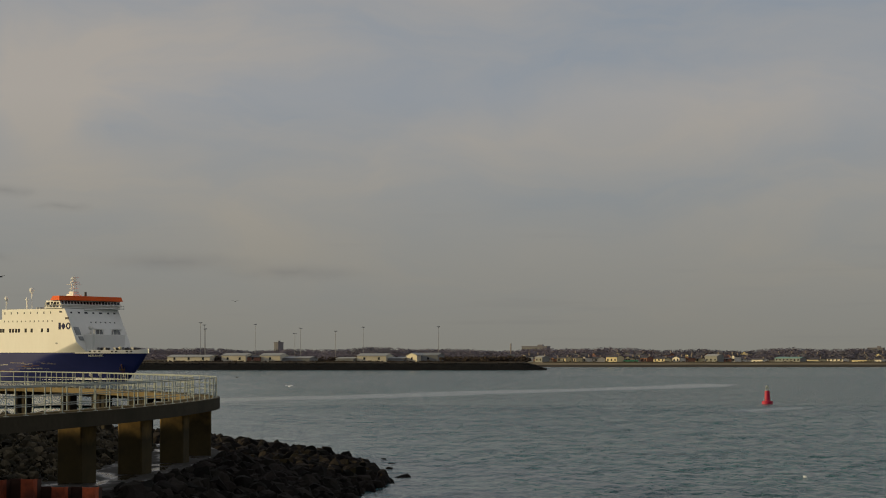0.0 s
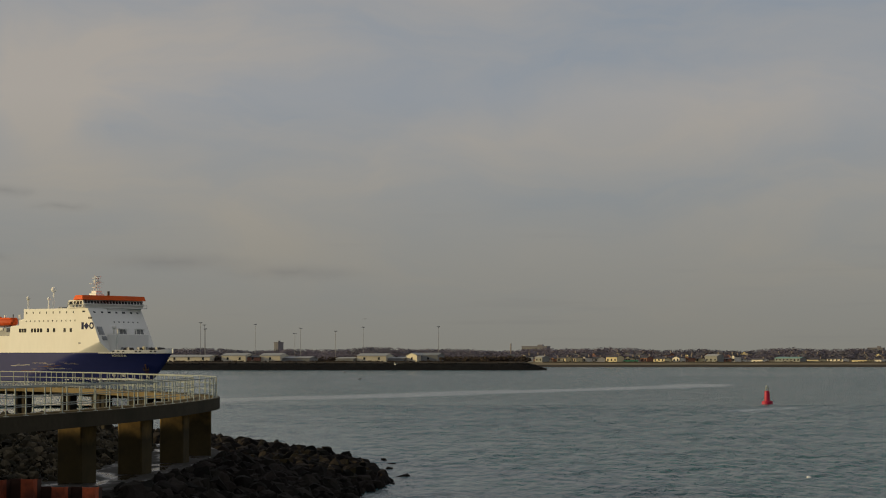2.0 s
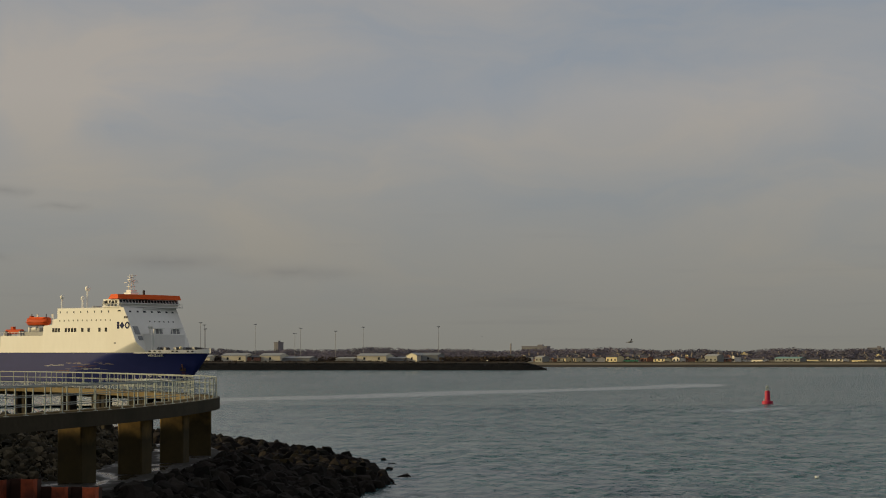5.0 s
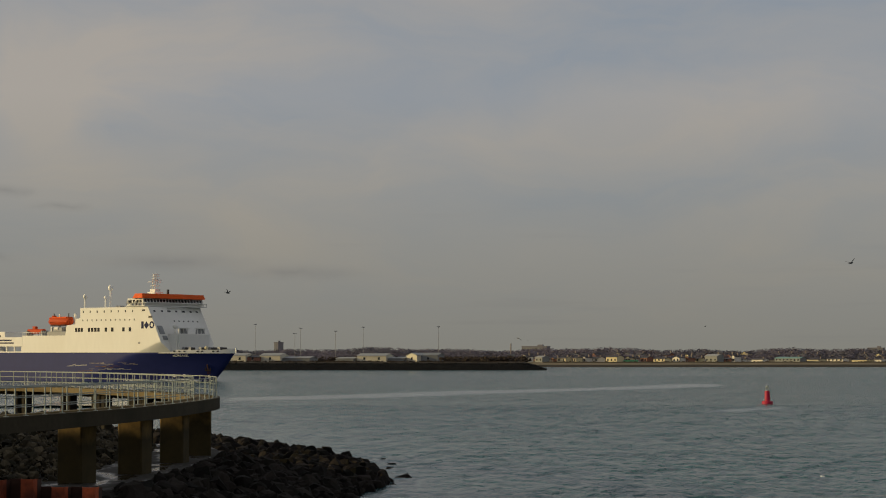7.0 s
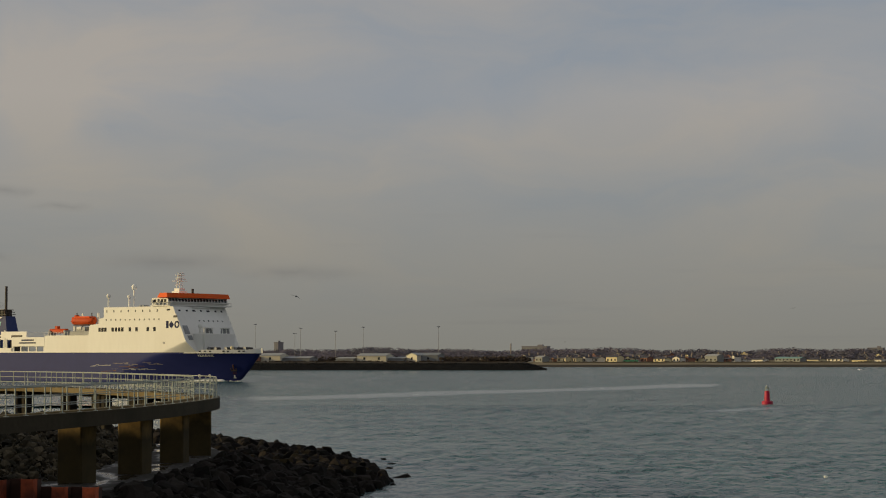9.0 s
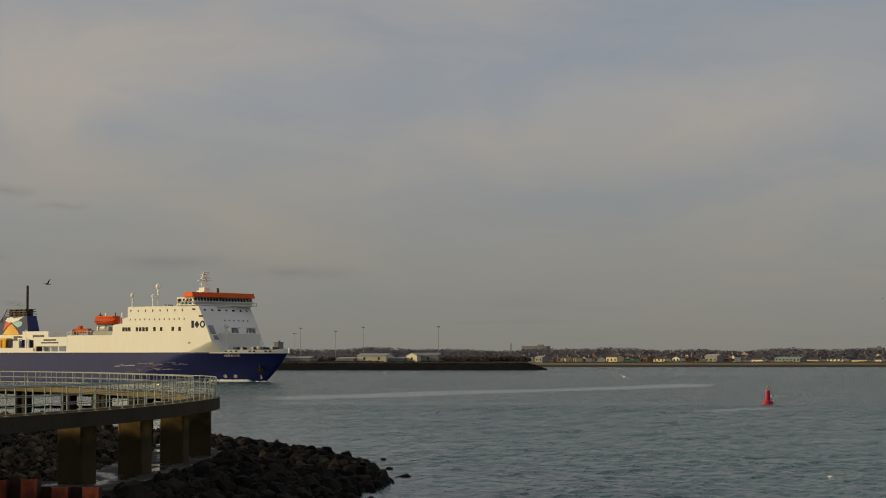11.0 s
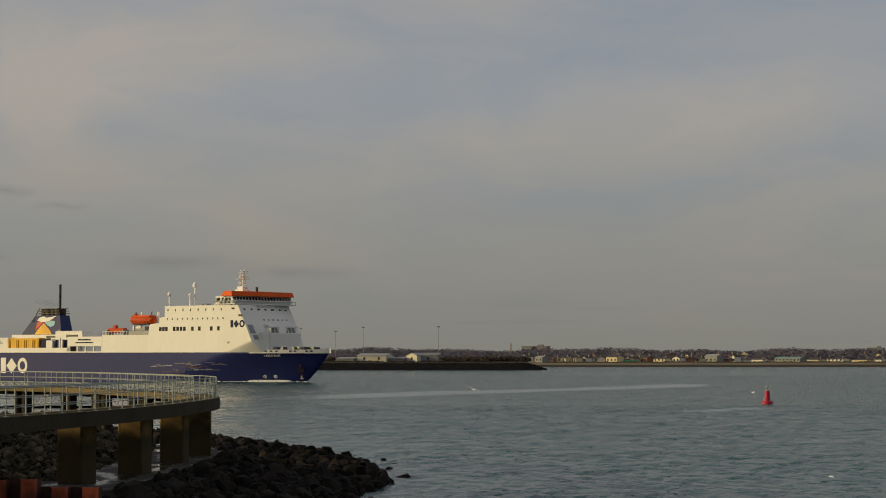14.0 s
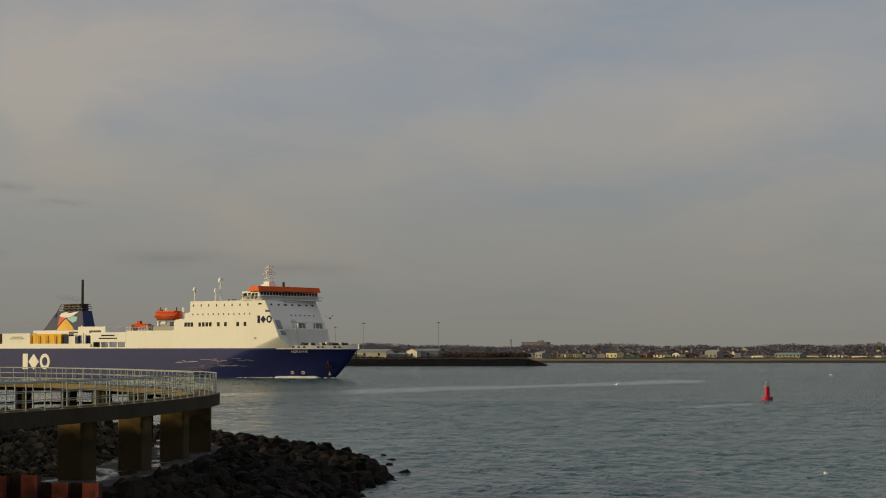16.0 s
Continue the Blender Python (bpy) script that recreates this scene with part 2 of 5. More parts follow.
M_SHEDW = material("pale_shed_cladding", (0.62, 0.58, 0.46), 0.6, vary=0.1, size=3, stain=(0.4, 0.36, 0.28))
M_SHEDG = material("grey_shed_cladding", (0.20, 0.215, 0.22), 0.6, vary=0.1, size=3, stain=(0.13, 0.13, 0.13))
M_ROOFG = material("grey_sheet_roof", (0.30, 0.31, 0.31), 0.6, vary=0.1, size=3, stain=(0.2, 0.2, 0.19))
M_SLATE = material("slate_roof", (0.055, 0.05, 0.055), 0.7, vary=0.2, size=2)
M_BRICK = material("brick_house_wall", (0.26, 0.12, 0.08), 0.8, vary=0.2, size=2)
M_REND = material("cream_render", (0.66, 0.58, 0.36), 0.8, vary=0.1, size=3, stain=(0.42, 0.36, 0.25))
M_RENDW = material("white_render", (0.70, 0.67, 0.60), 0.8, vary=0.1, size=3, stain=(0.5, 0.45, 0.35))
M_TEALROOF = material("faded_teal_sheet_roof", (0.16, 0.30, 0.29), 0.6, vary=0.1, size=3, stain=(0.12, 0.2, 0.2))
M_GREEN = material("green_hoarding", (0.08, 0.34, 0.17), 0.6, vary=0.1)
M_MAST = material("mast_galvanised", (0.26, 0.26, 0.27), 0.6, 0.2, vary=0.1)
M_TRUNK = material("bark", (0.06, 0.05, 0.04), 0.9, vary=0.3)
M_FOAM = material("white_foam", (0.75, 0.77, 0.77), 0.7, vary=0.15, size=0.4, bump=0.4)
M_GULLW = material("white_plumage", (0.75, 0.75, 0.74), 0.8, vary=0.05, bump=0)
M_GULLG = material("grey_plumage", (0.028, 0.03, 0.034), 0.8, vary=0.1, bump=0)
M_GULLM = material("brownish_grey_plumage", (0.13, 0.13, 0.135), 0.85, vary=0.15, bump=0)
M_BILL = material("yellow_bill", (0.6, 0.4, 0.05), 0.5, vary=0.05, bump=0)


def water_material():
    m = bpy.data.materials.new("harbour_water")
    m.use_nodes = True
    n, l = m.node_tree.nodes, m.node_tree.links
    b = n["Principled BSDF"]
    b.inputs["Base Color"].default_value = (0.027, 0.080, 0.088, 1)
    b.inputs["Roughness"].default_value, b.inputs["IOR"].default_value = 0.24, 1.33
    co = n.new("ShaderNodeTexCoord")
    total = None
    for size, stretch, weight in ((9.0, 0.7, 1.5), (4.0, 0.5, 0.75), (1.5, 0.45, 0.72), (0.5, 0.5, 0.28)):
        mp, t, mu = n.new("ShaderNodeMapping"), n.new("ShaderNodeTexNoise"), n.new("ShaderNodeMath")
        mp.inputs["Scale"].default_value = (1 / (size * stretch), 1 / size, 1)
        mp.inputs["Rotation"].default_value = (0, 0, radians(12))
        t.inputs["Scale"].default_value, t.inputs["Detail"].default_value = 1.0, 3.0
        mu.operation = "MULTIPLY"
        mu.inputs[1].default_value = weight
        l.new(co.outputs["Object"], mp.inputs["Vector"])
        l.new(mp.outputs["Vector"], t.inputs["Vector"])
        l.new(t.outputs["Fac"], mu.inputs[0])
        if total is None:
            total = mu.outputs["Value"]
        else:
            ad = n.new("ShaderNodeMath")
            l.new(total, ad.inputs[0])
            l.new(mu.outputs["Value"], ad.inputs[1])
            total = ad.outputs["Value"]
    # a smooth slick that lies across the channel, and patches of calmer water
    mp, t = n.new("ShaderNodeMapping"), n.new("ShaderNodeTexNoise")
    mp.inputs["Scale"].default_value = (0.012, 0.018, 1)
    t.inputs["Scale"].default_value, t.inputs["Detail"].default_value = 1.0, 4.0
    l.new(co.outputs["Object"], mp.inputs["Vector"])
    l.new(mp.outputs["Vector"], t.inputs["Vector"])
    patch = n.new("ShaderNodeMapRange")
    patch.inputs["From Min"].default_value, patch.inputs["From Max"].default_value = 0.4, 0.65
    patch.inputs["To Min"].default_value, patch.inputs["To Max"].default_value = 0.8, 1.0
    l.new(t.outputs["Fac"], patch.inputs["Value"])
    sx = n.new("ShaderNodeSeparateXYZ")
    l.new(co.outputs["Object"], sx.inputs["Vector"])

    def math_node(op, a, bb):
        k = n.new("ShaderNodeMath")
        k.operation = op
        for i, q in enumerate((a, bb)):
            if isinstance(q, (int, float)):
                k.inputs[i].default_value = q
            else:
                l.new(q, k.inputs[i])
        return k.outputs["Value"]
    line = math_node("SUBTRACT", math_node("SUBTRACT", sx.outputs["Y"], math_node("MULTIPLY", sx.outputs["X"], 1.6)), 376)
    line = math_node("ADD", line, math_node("MULTIPLY", math_node("SUBTRACT", t.outputs["Fac"], 0.5), 60))
    band = n.new("ShaderNodeMapRange")
    band.interpolation_type = "SMOOTHSTEP"
    band.inputs["From Min"].default_value, band.inputs["From Max"].default_value = 14, 28
    band.inputs["To Min"].default_value, band.inputs["To Max"].default_value = 0.14, 1.0
    # it ends abruptly at its far tip; a shorter, narrower one lies nearer
    tip = math_node("MULTIPLY", math_node("MAXIMUM", math_node("SUBTRACT", sx.outputs["X"], 66), 0), 3)
    line2 = math_node("SUBTRACT", math_node("SUBTRACT", sx.outputs["Y"], math_node("MULTIPLY", sx.outputs["X"], 1.57)), 198)
    tip2 = math_node("MULTIPLY", math_node("MAXIMUM", math_node("SUBTRACT", math_node("ABSOLUTE", math_node("SUBTRACT", sx.outputs["X"], 44), 0), 4), 0), 4)
    near2 = math_node("ADD", math_node("MULTIPLY", math_node("ABSOLUTE", line2, 0), 3), math_node("ADD", tip2, 6))
    l.new(math_node("MINIMUM", math_node("ADD", math_node("ABSOLUTE", line, 0), tip), near2), band.inputs["Value"])
    # calmer water in the lee of the walkway
    lee = n.new("ShaderNodeMapRange")
    lee.interpolation_type = "SMOOTHSTEP"
    lee.inputs["From Min"].default_value, lee.inputs["From Max"].default_value = -26, 8
    lee.inputs["To Min"].default_value, lee.inputs["To Max"].default_value = 0.38, 1.0
    l.new(math_node("ADD", sx.outputs["X"], math_node("MULTIPLY", math_node("SUBTRACT", sx.outputs["Y"], 195), 0.128)), lee.inputs["Value"])
    strength = math_node("MULTIPLY", math_node("MULTIPLY", band.outputs["Result"], patch.outputs["Result"]), lee.outputs["Result"])
    gloss = n.new("ShaderNodeMapRange")
    gloss.inputs["To Min"].default_value, gloss.inputs["To Max"].default_value = 0.13, 0.16
    l.new(strength, gloss.inputs["Value"])
    l.new(gloss.outputs["Result"], b.inputs["Roughness"])
    bp = n.new("ShaderNodeBump")
    open_water = n.new("ShaderNodeMapRange")
    open_water.inputs["From Min"].default_value, open_water.inputs["From Max"].default_value = 130, 380
    open_water.inputs["To Min"].default_value, open_water.inputs["To Max"].default_value = 0.95, 3.2
    l.new(sx.outputs["Y"], open_water.inputs["Value"])
    l.new(open_water.outputs["Result"], bp.inputs["Distance"])
    l.new(strength, bp.inputs["Strength"])
    l.new(total, bp.inputs["Height"])
    l.new(bp.outputs["Normal"], b.inputs["Normal"])
    return m


M_WATER = water_material()


def tidal_concrete():
    """Column concrete: bare and tan at the head, black-green weed below a ragged tide mark."""
    m = material("weedy_concrete_column", (0.20, 0.125, 0.038), 0.85, vary=0.35, size=1.2, stain=(0.06, 0.045, 0.02), stain_size=1.7, stain_amount=0.8, gloss=0.2)
    n, l = m.node_tree.nodes, m.node_tree.links
    b = n["Principled BSDF"]
    clean = b.inputs["Base Color"].links[0].from_socket
    co, sep, ns = n.new("ShaderNodeTexCoord"), n.new("ShaderNodeSeparateXYZ"), n.new("ShaderNodeTexNoise")
    ns.inputs["Scale"].default_value, ns.inputs["Detail"].default_value = 1.3, 5.0
    add, rng, mx = n.new("ShaderNodeMath"), n.new("ShaderNodeMapRange"), n.new("ShaderNodeMix")
    add.operation, mx.data_type = "MULTIPLY_ADD", "RGBA"
    add.inputs[1].default_value = 1.3
    rng.inputs["From Min"].default_value, rng.inputs["From Max"].default_value = 2.55, 3.05
    rng.inputs["To Min"].default_value, rng.inputs["To Max"].default_value = 0.86, 0.05
    mx.inputs["B"].default_value = (0.026, 0.022, 0.009, 1)
    l.new(co.outputs["Object"], sep.inputs["Vector"])
    l.new(co.outputs["Object"], ns.inputs["Vector"])
    l.new(ns.outputs["Fac"], add.inputs[0])
    l.new(sep.outputs["Z"], add.inputs[2])
    l.new(add.outputs["Value"], rng.inputs["Value"])
    l.new(rng.outputs["Result"], mx.inputs["Factor"])
    l.new(clean, mx.inputs["A"])
    l.new(mx.outputs["Result"], b.inputs["Base Color"])
    return m


def wet_slab():
    """Concrete slab under a film of water that comes and goes: puddles shine, ridges are dull."""
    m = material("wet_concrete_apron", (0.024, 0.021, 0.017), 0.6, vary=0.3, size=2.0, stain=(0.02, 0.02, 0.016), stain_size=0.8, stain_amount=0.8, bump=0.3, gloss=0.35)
    n, l = m.node_tree.nodes, m.node_tree.links
    b = n["Principled BSDF"]
    co, mp, ns, rng = n.new("ShaderNodeTexCoord"), n.new("ShaderNodeMapping"), n.new("ShaderNodeTexNoise"), n.new("ShaderNodeMapRange")
    mp.inputs["Scale"].default_value = (0.9, 0.28, 1)
    mp.inputs["Rotation"].default_value = (0, 0, radians(20))
    ns.inputs["Scale"].default_value, ns.inputs["Detail"].default_value = 1.0, 4.0
    rng.inputs["From Min"].default_value, rng.inputs["From Max"].default_value = 0.38, 0.52
    rng.inputs["To Min"].default_value, rng.inputs["To Max"].default_value = 0.10, 0.95
    l.new(co.outputs["Object"], mp.inputs["Vector"])
    l.new(mp.outputs["Vector"], ns.inputs["Vector"])
    l.new(ns.outputs["Fac"], rng.inputs["Value"])
    l.new(rng.outputs["Result"], b.inputs["Roughness"])
    return m


M_COL, M_APRON = tidal_concrete(), wet_slab()


# ---- mesh helpers ----
def part(name, bm, mat, parent, label="", smooth=False):
    me = bpy.data.meshes.new(name)
    bm.normal_update()
    bm.to_mesh(me)
    bm.free()
    me.materials.append(mat)
    if smooth:
        for p in me.polygons:
            p.use_smooth = True
    ob = new(name, me)
    ob.parent = parent
    if label:
        tagged(ob, label)
    return ob


def structure(name, bm, mat, label, category="", kind="structure", smooth=False):
    return tagged(part(name, bm, mat, None, "", smooth), label, category, kind=kind)


def box(bm, x0, x1, y0, y1, z0, z1, bevel=0.0, m=None):
    r = bmesh.ops.create_cube(bm, size=1.0)
    vs = r["verts"]
    bmesh.ops.transform(bm, verts=vs, matrix=Matrix.Translation(((x0 + x1) / 2, (y0 + y1) / 2, (z0 + z1) / 2)) @ Matrix.Diagonal((x1 - x0, y1 - y0, z1 - z0, 1)))
    if bevel:
        es = list({e for v in vs for e in v.link_edges})
        r = bmesh.ops.bevel(bm, geom=es, offset=bevel, segments=1, affect="EDGES")
        vs = list({v for f in r["faces"] for v in f.verts} | {v for v in vs if v.is_valid})
    if m is not None:
        bmesh.ops.transform(bm, verts=vs, matrix=m)
    return bm


def boxes(*dims, bevel=0.0):
    bm = bmesh.new()
    for d in dims:
        box(bm, *d, bevel=bevel)
    return bm


def tube(bm, a, b, r0, r1=None, seg=8):
    a, b = Vector(a), Vector(b)
    d = b - a
    q = Vector((0, 0, 1)).rotation_difference(d.normalized()).to_matrix().to_4x4()
    bmesh.ops.create_cone(bm, cap_ends=True, segments=seg, radius1=r0, radius2=r0 if r1 is None else r1, depth=d.length,
                          matrix=Matrix.Translation((a + b) / 2) @ q)
    return bm


def ball(bm, c, r, sx=1, sy=1, sz=1, sub=2):
    bmesh.ops.create_icosphere(bm, subdivisions=sub, radius=r, matrix=Matrix.Translation(c) @ Matrix.Diagonal((sx, sy, sz, 1)))
    return bm


def loft(sections, close=True, caps=True):
    """Skin over a run of equal-length point rings."""
    bm = bmesh.new()
    rings = [[bm.verts.new(p) for p in s] for s in sections]
    n = len(rings[0])
    for a, b in zip(rings, rings[1:]):
        for i in range(n if close else n - 1):
            j = (i + 1) % n
            try:
                bm.faces.new((a[i], a[j], b[j], b[i]))
            except ValueError:
                pass
    if caps:
        for r in (rings[0], rings[-1]):
            try:
                bm.faces.new(r)
            except ValueError:
                pass
    bmesh.ops.remove_doubles(bm, verts=bm.verts, dist=1e-4)
    bmesh.ops.recalc_face_normals(bm, faces=bm.faces)
    return bm


def prism(profile, y0, y1):
    """A side outline in x and z, carried from y0 to y1."""
    return loft([[(x, y0, z) for x, z in profile], [(x, y1, z) for x, z in profile]])


def thing(name, label, category, m=None, group=""):
    e = new(name)
    e.empty_display_size = 0.5
    if m is not None:
        e.matrix_world = m
    return tagged(e, label, category, group)


# ---- water and ground ----
wave_rng = np.random.RandomState(8)
WAVES = []
for k in range(46):
    lam = 0.75 * 5.0 ** (k / 45.0)
    th = radians(200) + wave_rng.normal(0, 0.9)
    WAVES.append((2 * math.pi / lam, math.cos(th), math.sin(th), wave_rng.uniform(0, 6.28), 0.037 * lam / (2 * math.pi)))


def wave_height(x, y, step):
    """Wind chop as a sum of waves; waves shorter than the mesh can hold are left to the fine relief."""
    h = np.zeros_like(x)
    for k, c, s, p, a in WAVES:
        if 2 * math.pi / k > 2.6 * step:
            g = 0.5 + 0.5 * np.sin(0.055 * k * (x * 0.7 + y * 0.4) + 3.1 * p) * np.sin(0.04 * k * (y * 0.8 - x * 0.5) + p)
            h += 1.3 * a * g * np.cos(k * (c * x + s * y) + p)
    # the slick across the channel is calmer
    off = np.abs(y - 1.6 * x - 376) + 3 * np.maximum(x - 66, 0)
    calm = 0.1 + 0.9 * np.clip((off - 14) / 14, 0, 1)
    calm = calm * (0.4 + 0.6 * np.clip((x + 0.128 * (y - 195) + 26) / 34, 0, 1))
    return h * calm


wv, wf = [], []


def water_sheet(x0, x1, y0, y1, step, level=None):
    nx, ny = int((x1 - x0) / step), int((y1 - y0) / step)
    xs, ys = np.meshgrid(np.linspace(x0, x1, nx + 1), np.linspace(y0, y1, ny + 1))
    zs = wave_height(xs, ys, step) if level is None else np.full_like(xs, level)
    n = sum(len(v) for v in wv)
    wv.append(np.stack([xs.ravel(), ys.ravel(), zs.ravel()], 1))
    idx = n + np.arange((nx + 1) * (ny + 1)).reshape(ny + 1, nx + 1)
    wf.append(np.stack([idx[:-1, :-1].ravel(), idx[:-1, 1:].ravel(), idx[1:, 1:].ravel(), idx[1:, :-1].ravel()], 1))


water_sheet(-16, 46, 78, 150, 0.30)
water_sheet(-34, 80, 149.5, 290, 0.55)
water_sheet(-84, 176, 289, 700, 1.2)
water_sheet(-2600, 2600, -300, 4400, 100, -0.30)
me = bpy.data.meshes.new("water")
me.from_pydata(np.concatenate(wv).tolist(), [], np.concatenate(wf).tolist())
me.materials.append(M_WATER)
for p in me.polygons:
    p.use_smooth = True
water = new("water", me)
tagged(water, "grey-green rippled harbour water under a cloudy sky", "water", kind="structure")

# ---- far shore: the spit, the woods, the houses ----
F = 3500.0


def at(px, d):
    """Across-position of a bearing at a depth."""
    return (px - 784) / F * d


def bank_strip(pts, name, mat, label):
    """Ground strip from cross-section rows (x, [(y, z), ...])."""
    bm = bmesh.new()
    rows = [[bm.verts.new((x, y, z)) for y, z in sec] for x, sec in pts]
    for a, b in zip(rows, rows[1:]):
        for i in range(len(a) - 1):
            bm.faces.new((a[i], b[i], b[i + 1], a[i + 1]))
    return structure(name, bm, mat, label, "bank")


rnd = random.Random(4)
spit, facing = [], []
for i in range(80):
    x = -420 + i * (472 / 79)
    taper = min(1.0, (53 - x) / 10)
    k = 0.25 * rnd.random()
    facing.append((x, [(986, -0.3), (991, 1.6 * taper + 0.3), (995, 3.0 * taper + k), (996, 2.0 * taper)]))
    spit.append((x, [(995, 3.0 * taper + k), (1004, (3.7 + k) * taper), (1040, 3.9 * taper), (1250, 3.9 * taper), (1290, -1.0)]))
bank_strip(spit, "ground", M_SCRUB, "low rough-grass spit of reclaimed land across the water")
bank_strip(facing, "ground", M_FACING, "black weedy slope under the boulders of the spit")
shore, weedy = [], []
for i in range(90):
    x = -900 + i * 20
    k = rnd.random()
    shore.append((x, [(1275, 0.95 + 0.2 * k), (1318, 1.9 + 0.3 * k), (1400, 3.2 + k), (1600, 4.5 + k), (2200, 6.5), (4300, 7.0)]))
    weedy.append((x, [(1238, -0.3), (1256, 0.7), (1275, 0.95 + 0.2 * k), (1276, 0.2)]))
bank_strip(shore, "ground", M_SAND, "far flat sandy shore below a low sea wall")
bank_strip(weedy, "ground", M_SCRUB, "dark weedy stones along the far waterline")

# stone facing of the spit
bm = bmesh.new()
rnd = random.Random(7)
for i in range(3000):
    x = rnd.uniform(-300, 50)
    u = rnd.random()
    taper = min(1.0, (53 - x) / 10)
    r = rnd.uniform(0.22, 0.5)
    m = Matrix.Translation((x, 987.6 + 7 * u, (0.25 + 2.9 * u) * taper)) @ Euler((rnd.random() * 6, rnd.random() * 6, rnd.random() * 6)).to_matrix().to_4x4() @ Matrix.Diagonal((r * 1.3, r, r * 0.8, 1))
    bmesh.ops.create_icosphere(bm, subdivisions=1, radius=1, matrix=m)
structure("rock_revetment", bm, M_BANK, "dark boulder facing along the waterline of the spit", "rocks", "stuff")


def clump_mesh(name, spots, mat, label, seed, clumps=13):
    """Winter trees and bushes: each a heap of small ragged twig clumps on a short stem."""
    rnd = random.Random(seed)
    g = 1.618
    base = [Vector(p).normalized() for p in ((-1, g, 0), (1, g, 0), (-1, -g, 0), (1, -g, 0), (0, -1, g), (0, 1, g), (0, -1, -g), (0, 1, -g), (g, 0, -1), (g, 0, 1), (-g, 0, -1), (-g, 0, 1))]
    tri = ((0, 11, 5), (0, 5, 1), (0, 1, 7), (0, 7, 10), (0, 10, 11), (1, 5, 9), (5, 11, 4), (11, 10, 2), (10, 7, 6), (7, 1, 8), (3, 9, 4), (3, 4, 2), (3, 2, 6), (3, 6, 8), (3, 8, 9), (4, 9, 5), (2, 4, 11), (6, 2, 10), (8, 6, 7), (9, 8, 1))
    verts, faces = [], []
    for x, y, z, w, h in spots:
        for k in range(clumps):
            a, q = rnd.uniform(0, 6.283), rnd.random() ** 0.5
            zc = h * rnd.uniform(0.3, 0.88) * (1 - 0.25 * q)
            cx, cy = x + math.cos(a) * w * q * 0.38, y + math.sin(a) * w * q * 0.38
            r = w * rnd.uniform(0.06, 0.14)
            n = len(verts)
            for p in base:
                s = r * rnd.uniform(0.6, 1.25)
                verts.append((cx + p.x * s, cy + p.y * s, z + zc + p.z * s * 0.9))
            faces += [(n + i0, n + i1, n + i2) for i0, i1, i2 in tri]
        n = len(verts)
        t = 0.03 * h
        verts += [(x - t, y, z), (x + t, y, z), (x, y + t, z), (x, y, z + h * 0.7)]
        faces += [(n, n + 1, n + 3), (n + 1, n + 2, n + 3), (n + 2, n, n + 3)]
    me = bpy.data.meshes.new(name)
    me.from_pydata(verts, [], faces)
    me.materials.append(mat)
    for p in me.polygons:
        p.use_smooth = True
    return tagged(new(name, me), label, "trees", kind="stuff")


def twig_trees(name, spots, mat, label, seed, twigs=60):
    """Bare winter trees: a stem, and a crown of many thin twigs that fan out and up."""
    rnd = random.Random(seed)
    verts, faces = [], []
    for x, y, z, w, h in spots:
        n = len(verts)
        t = 0.02 * h
        verts += [(x - t, y, z), (x + t, y, z), (x, y + t, z), (x, y, z + h * 0.75)]
        faces += [(n, n + 1, n + 3), (n + 1, n + 2, n + 3), (n + 2, n, n + 3)]
        for k in range(twigs):
            a, q, up = rnd.uniform(0, 6.283), rnd.random() ** 0.6, rnd.random()
            r = 0.5 * w * q * (1 - 0.55 * up * up)
            tip = (x + r * math.cos(a), y + r * math.sin(a), z + h * (0.22 + 0.78 * up) * (1 - 0.12 * q * rnd.random()))
            back = rnd.uniform(0.10, 0.28)
            low = (tip[0] + rnd.uniform(-0.22, 0.22) * w, tip[1] + (y - tip[1]) * back * 2, tip[2] - h * back * 0.6)
            b, wd = rnd.uniform(0, 6.283), rnd.uniform(0.16, 0.40)
            n = len(verts)
            verts += [tip, (low[0] + wd * math.cos(b), low[1] + wd * math.sin(b), low[2]), (low[0] - wd * math.cos(b), low[1] - wd * math.sin(b), low[2] + 0.3)]
            faces.append((n, n + 1, n + 2))
    me = bpy.data.meshes.new(name)
    me.from_pydata(verts, [], faces)
    me.materials.append(mat)
    return tagged(new(name, me), label, "trees", kind="stuff")


rnd = random.Random(11)
spots = []
for i in range(3600):
    d = rnd.choice((1390, 1440, 1500, 1560, 1640, 1750)) + rnd.uniform(-20, 20)
    px = rnd.uniform(-60, 1630)
    y_top = 615.6 + 2.0 * math.sin(px / 61.0) + 1.5 * math.sin(px / 23.0 + 1) + (1 if px > 1250 else 0)
    h = (628.4 - y_top) / F * d + EYE - 4.5
    if d < 1480:
        h *= rnd.uniform(0.35, 0.7)
    spots.append((at(px, d), d, 3.5, rnd.uniform(6, 15), h * rnd.uniform(0.7, 1.12)))
twig_trees("far_trees", spots, M_WOOD, "bare winter trees along the far shore, haze in their colour", 2)
spots = [(at(px, d), d, 3.6, rnd.uniform(3, 6), rnd.uniform(1.5, 4.0)) for px, d in
         [(rnd.uniform(780, 935), rnd.uniform(1010, 1060)) for _ in range(150)] + [(rnd.uniform(300, 790), rnd.uniform(1030, 1075)) for _ in range(120)] + [(rnd.uniform(370, 402), 1030) for _ in range(30)]]
spots += [(at(px, d), d, 3.5, rnd.uniform(1.2, 2.6), rnd.uniform(0.5, 1.3)) for px, d in [(rnd.uniform(250, 930), rnd.uniform(1001, 1012)) for _ in range(420)]]
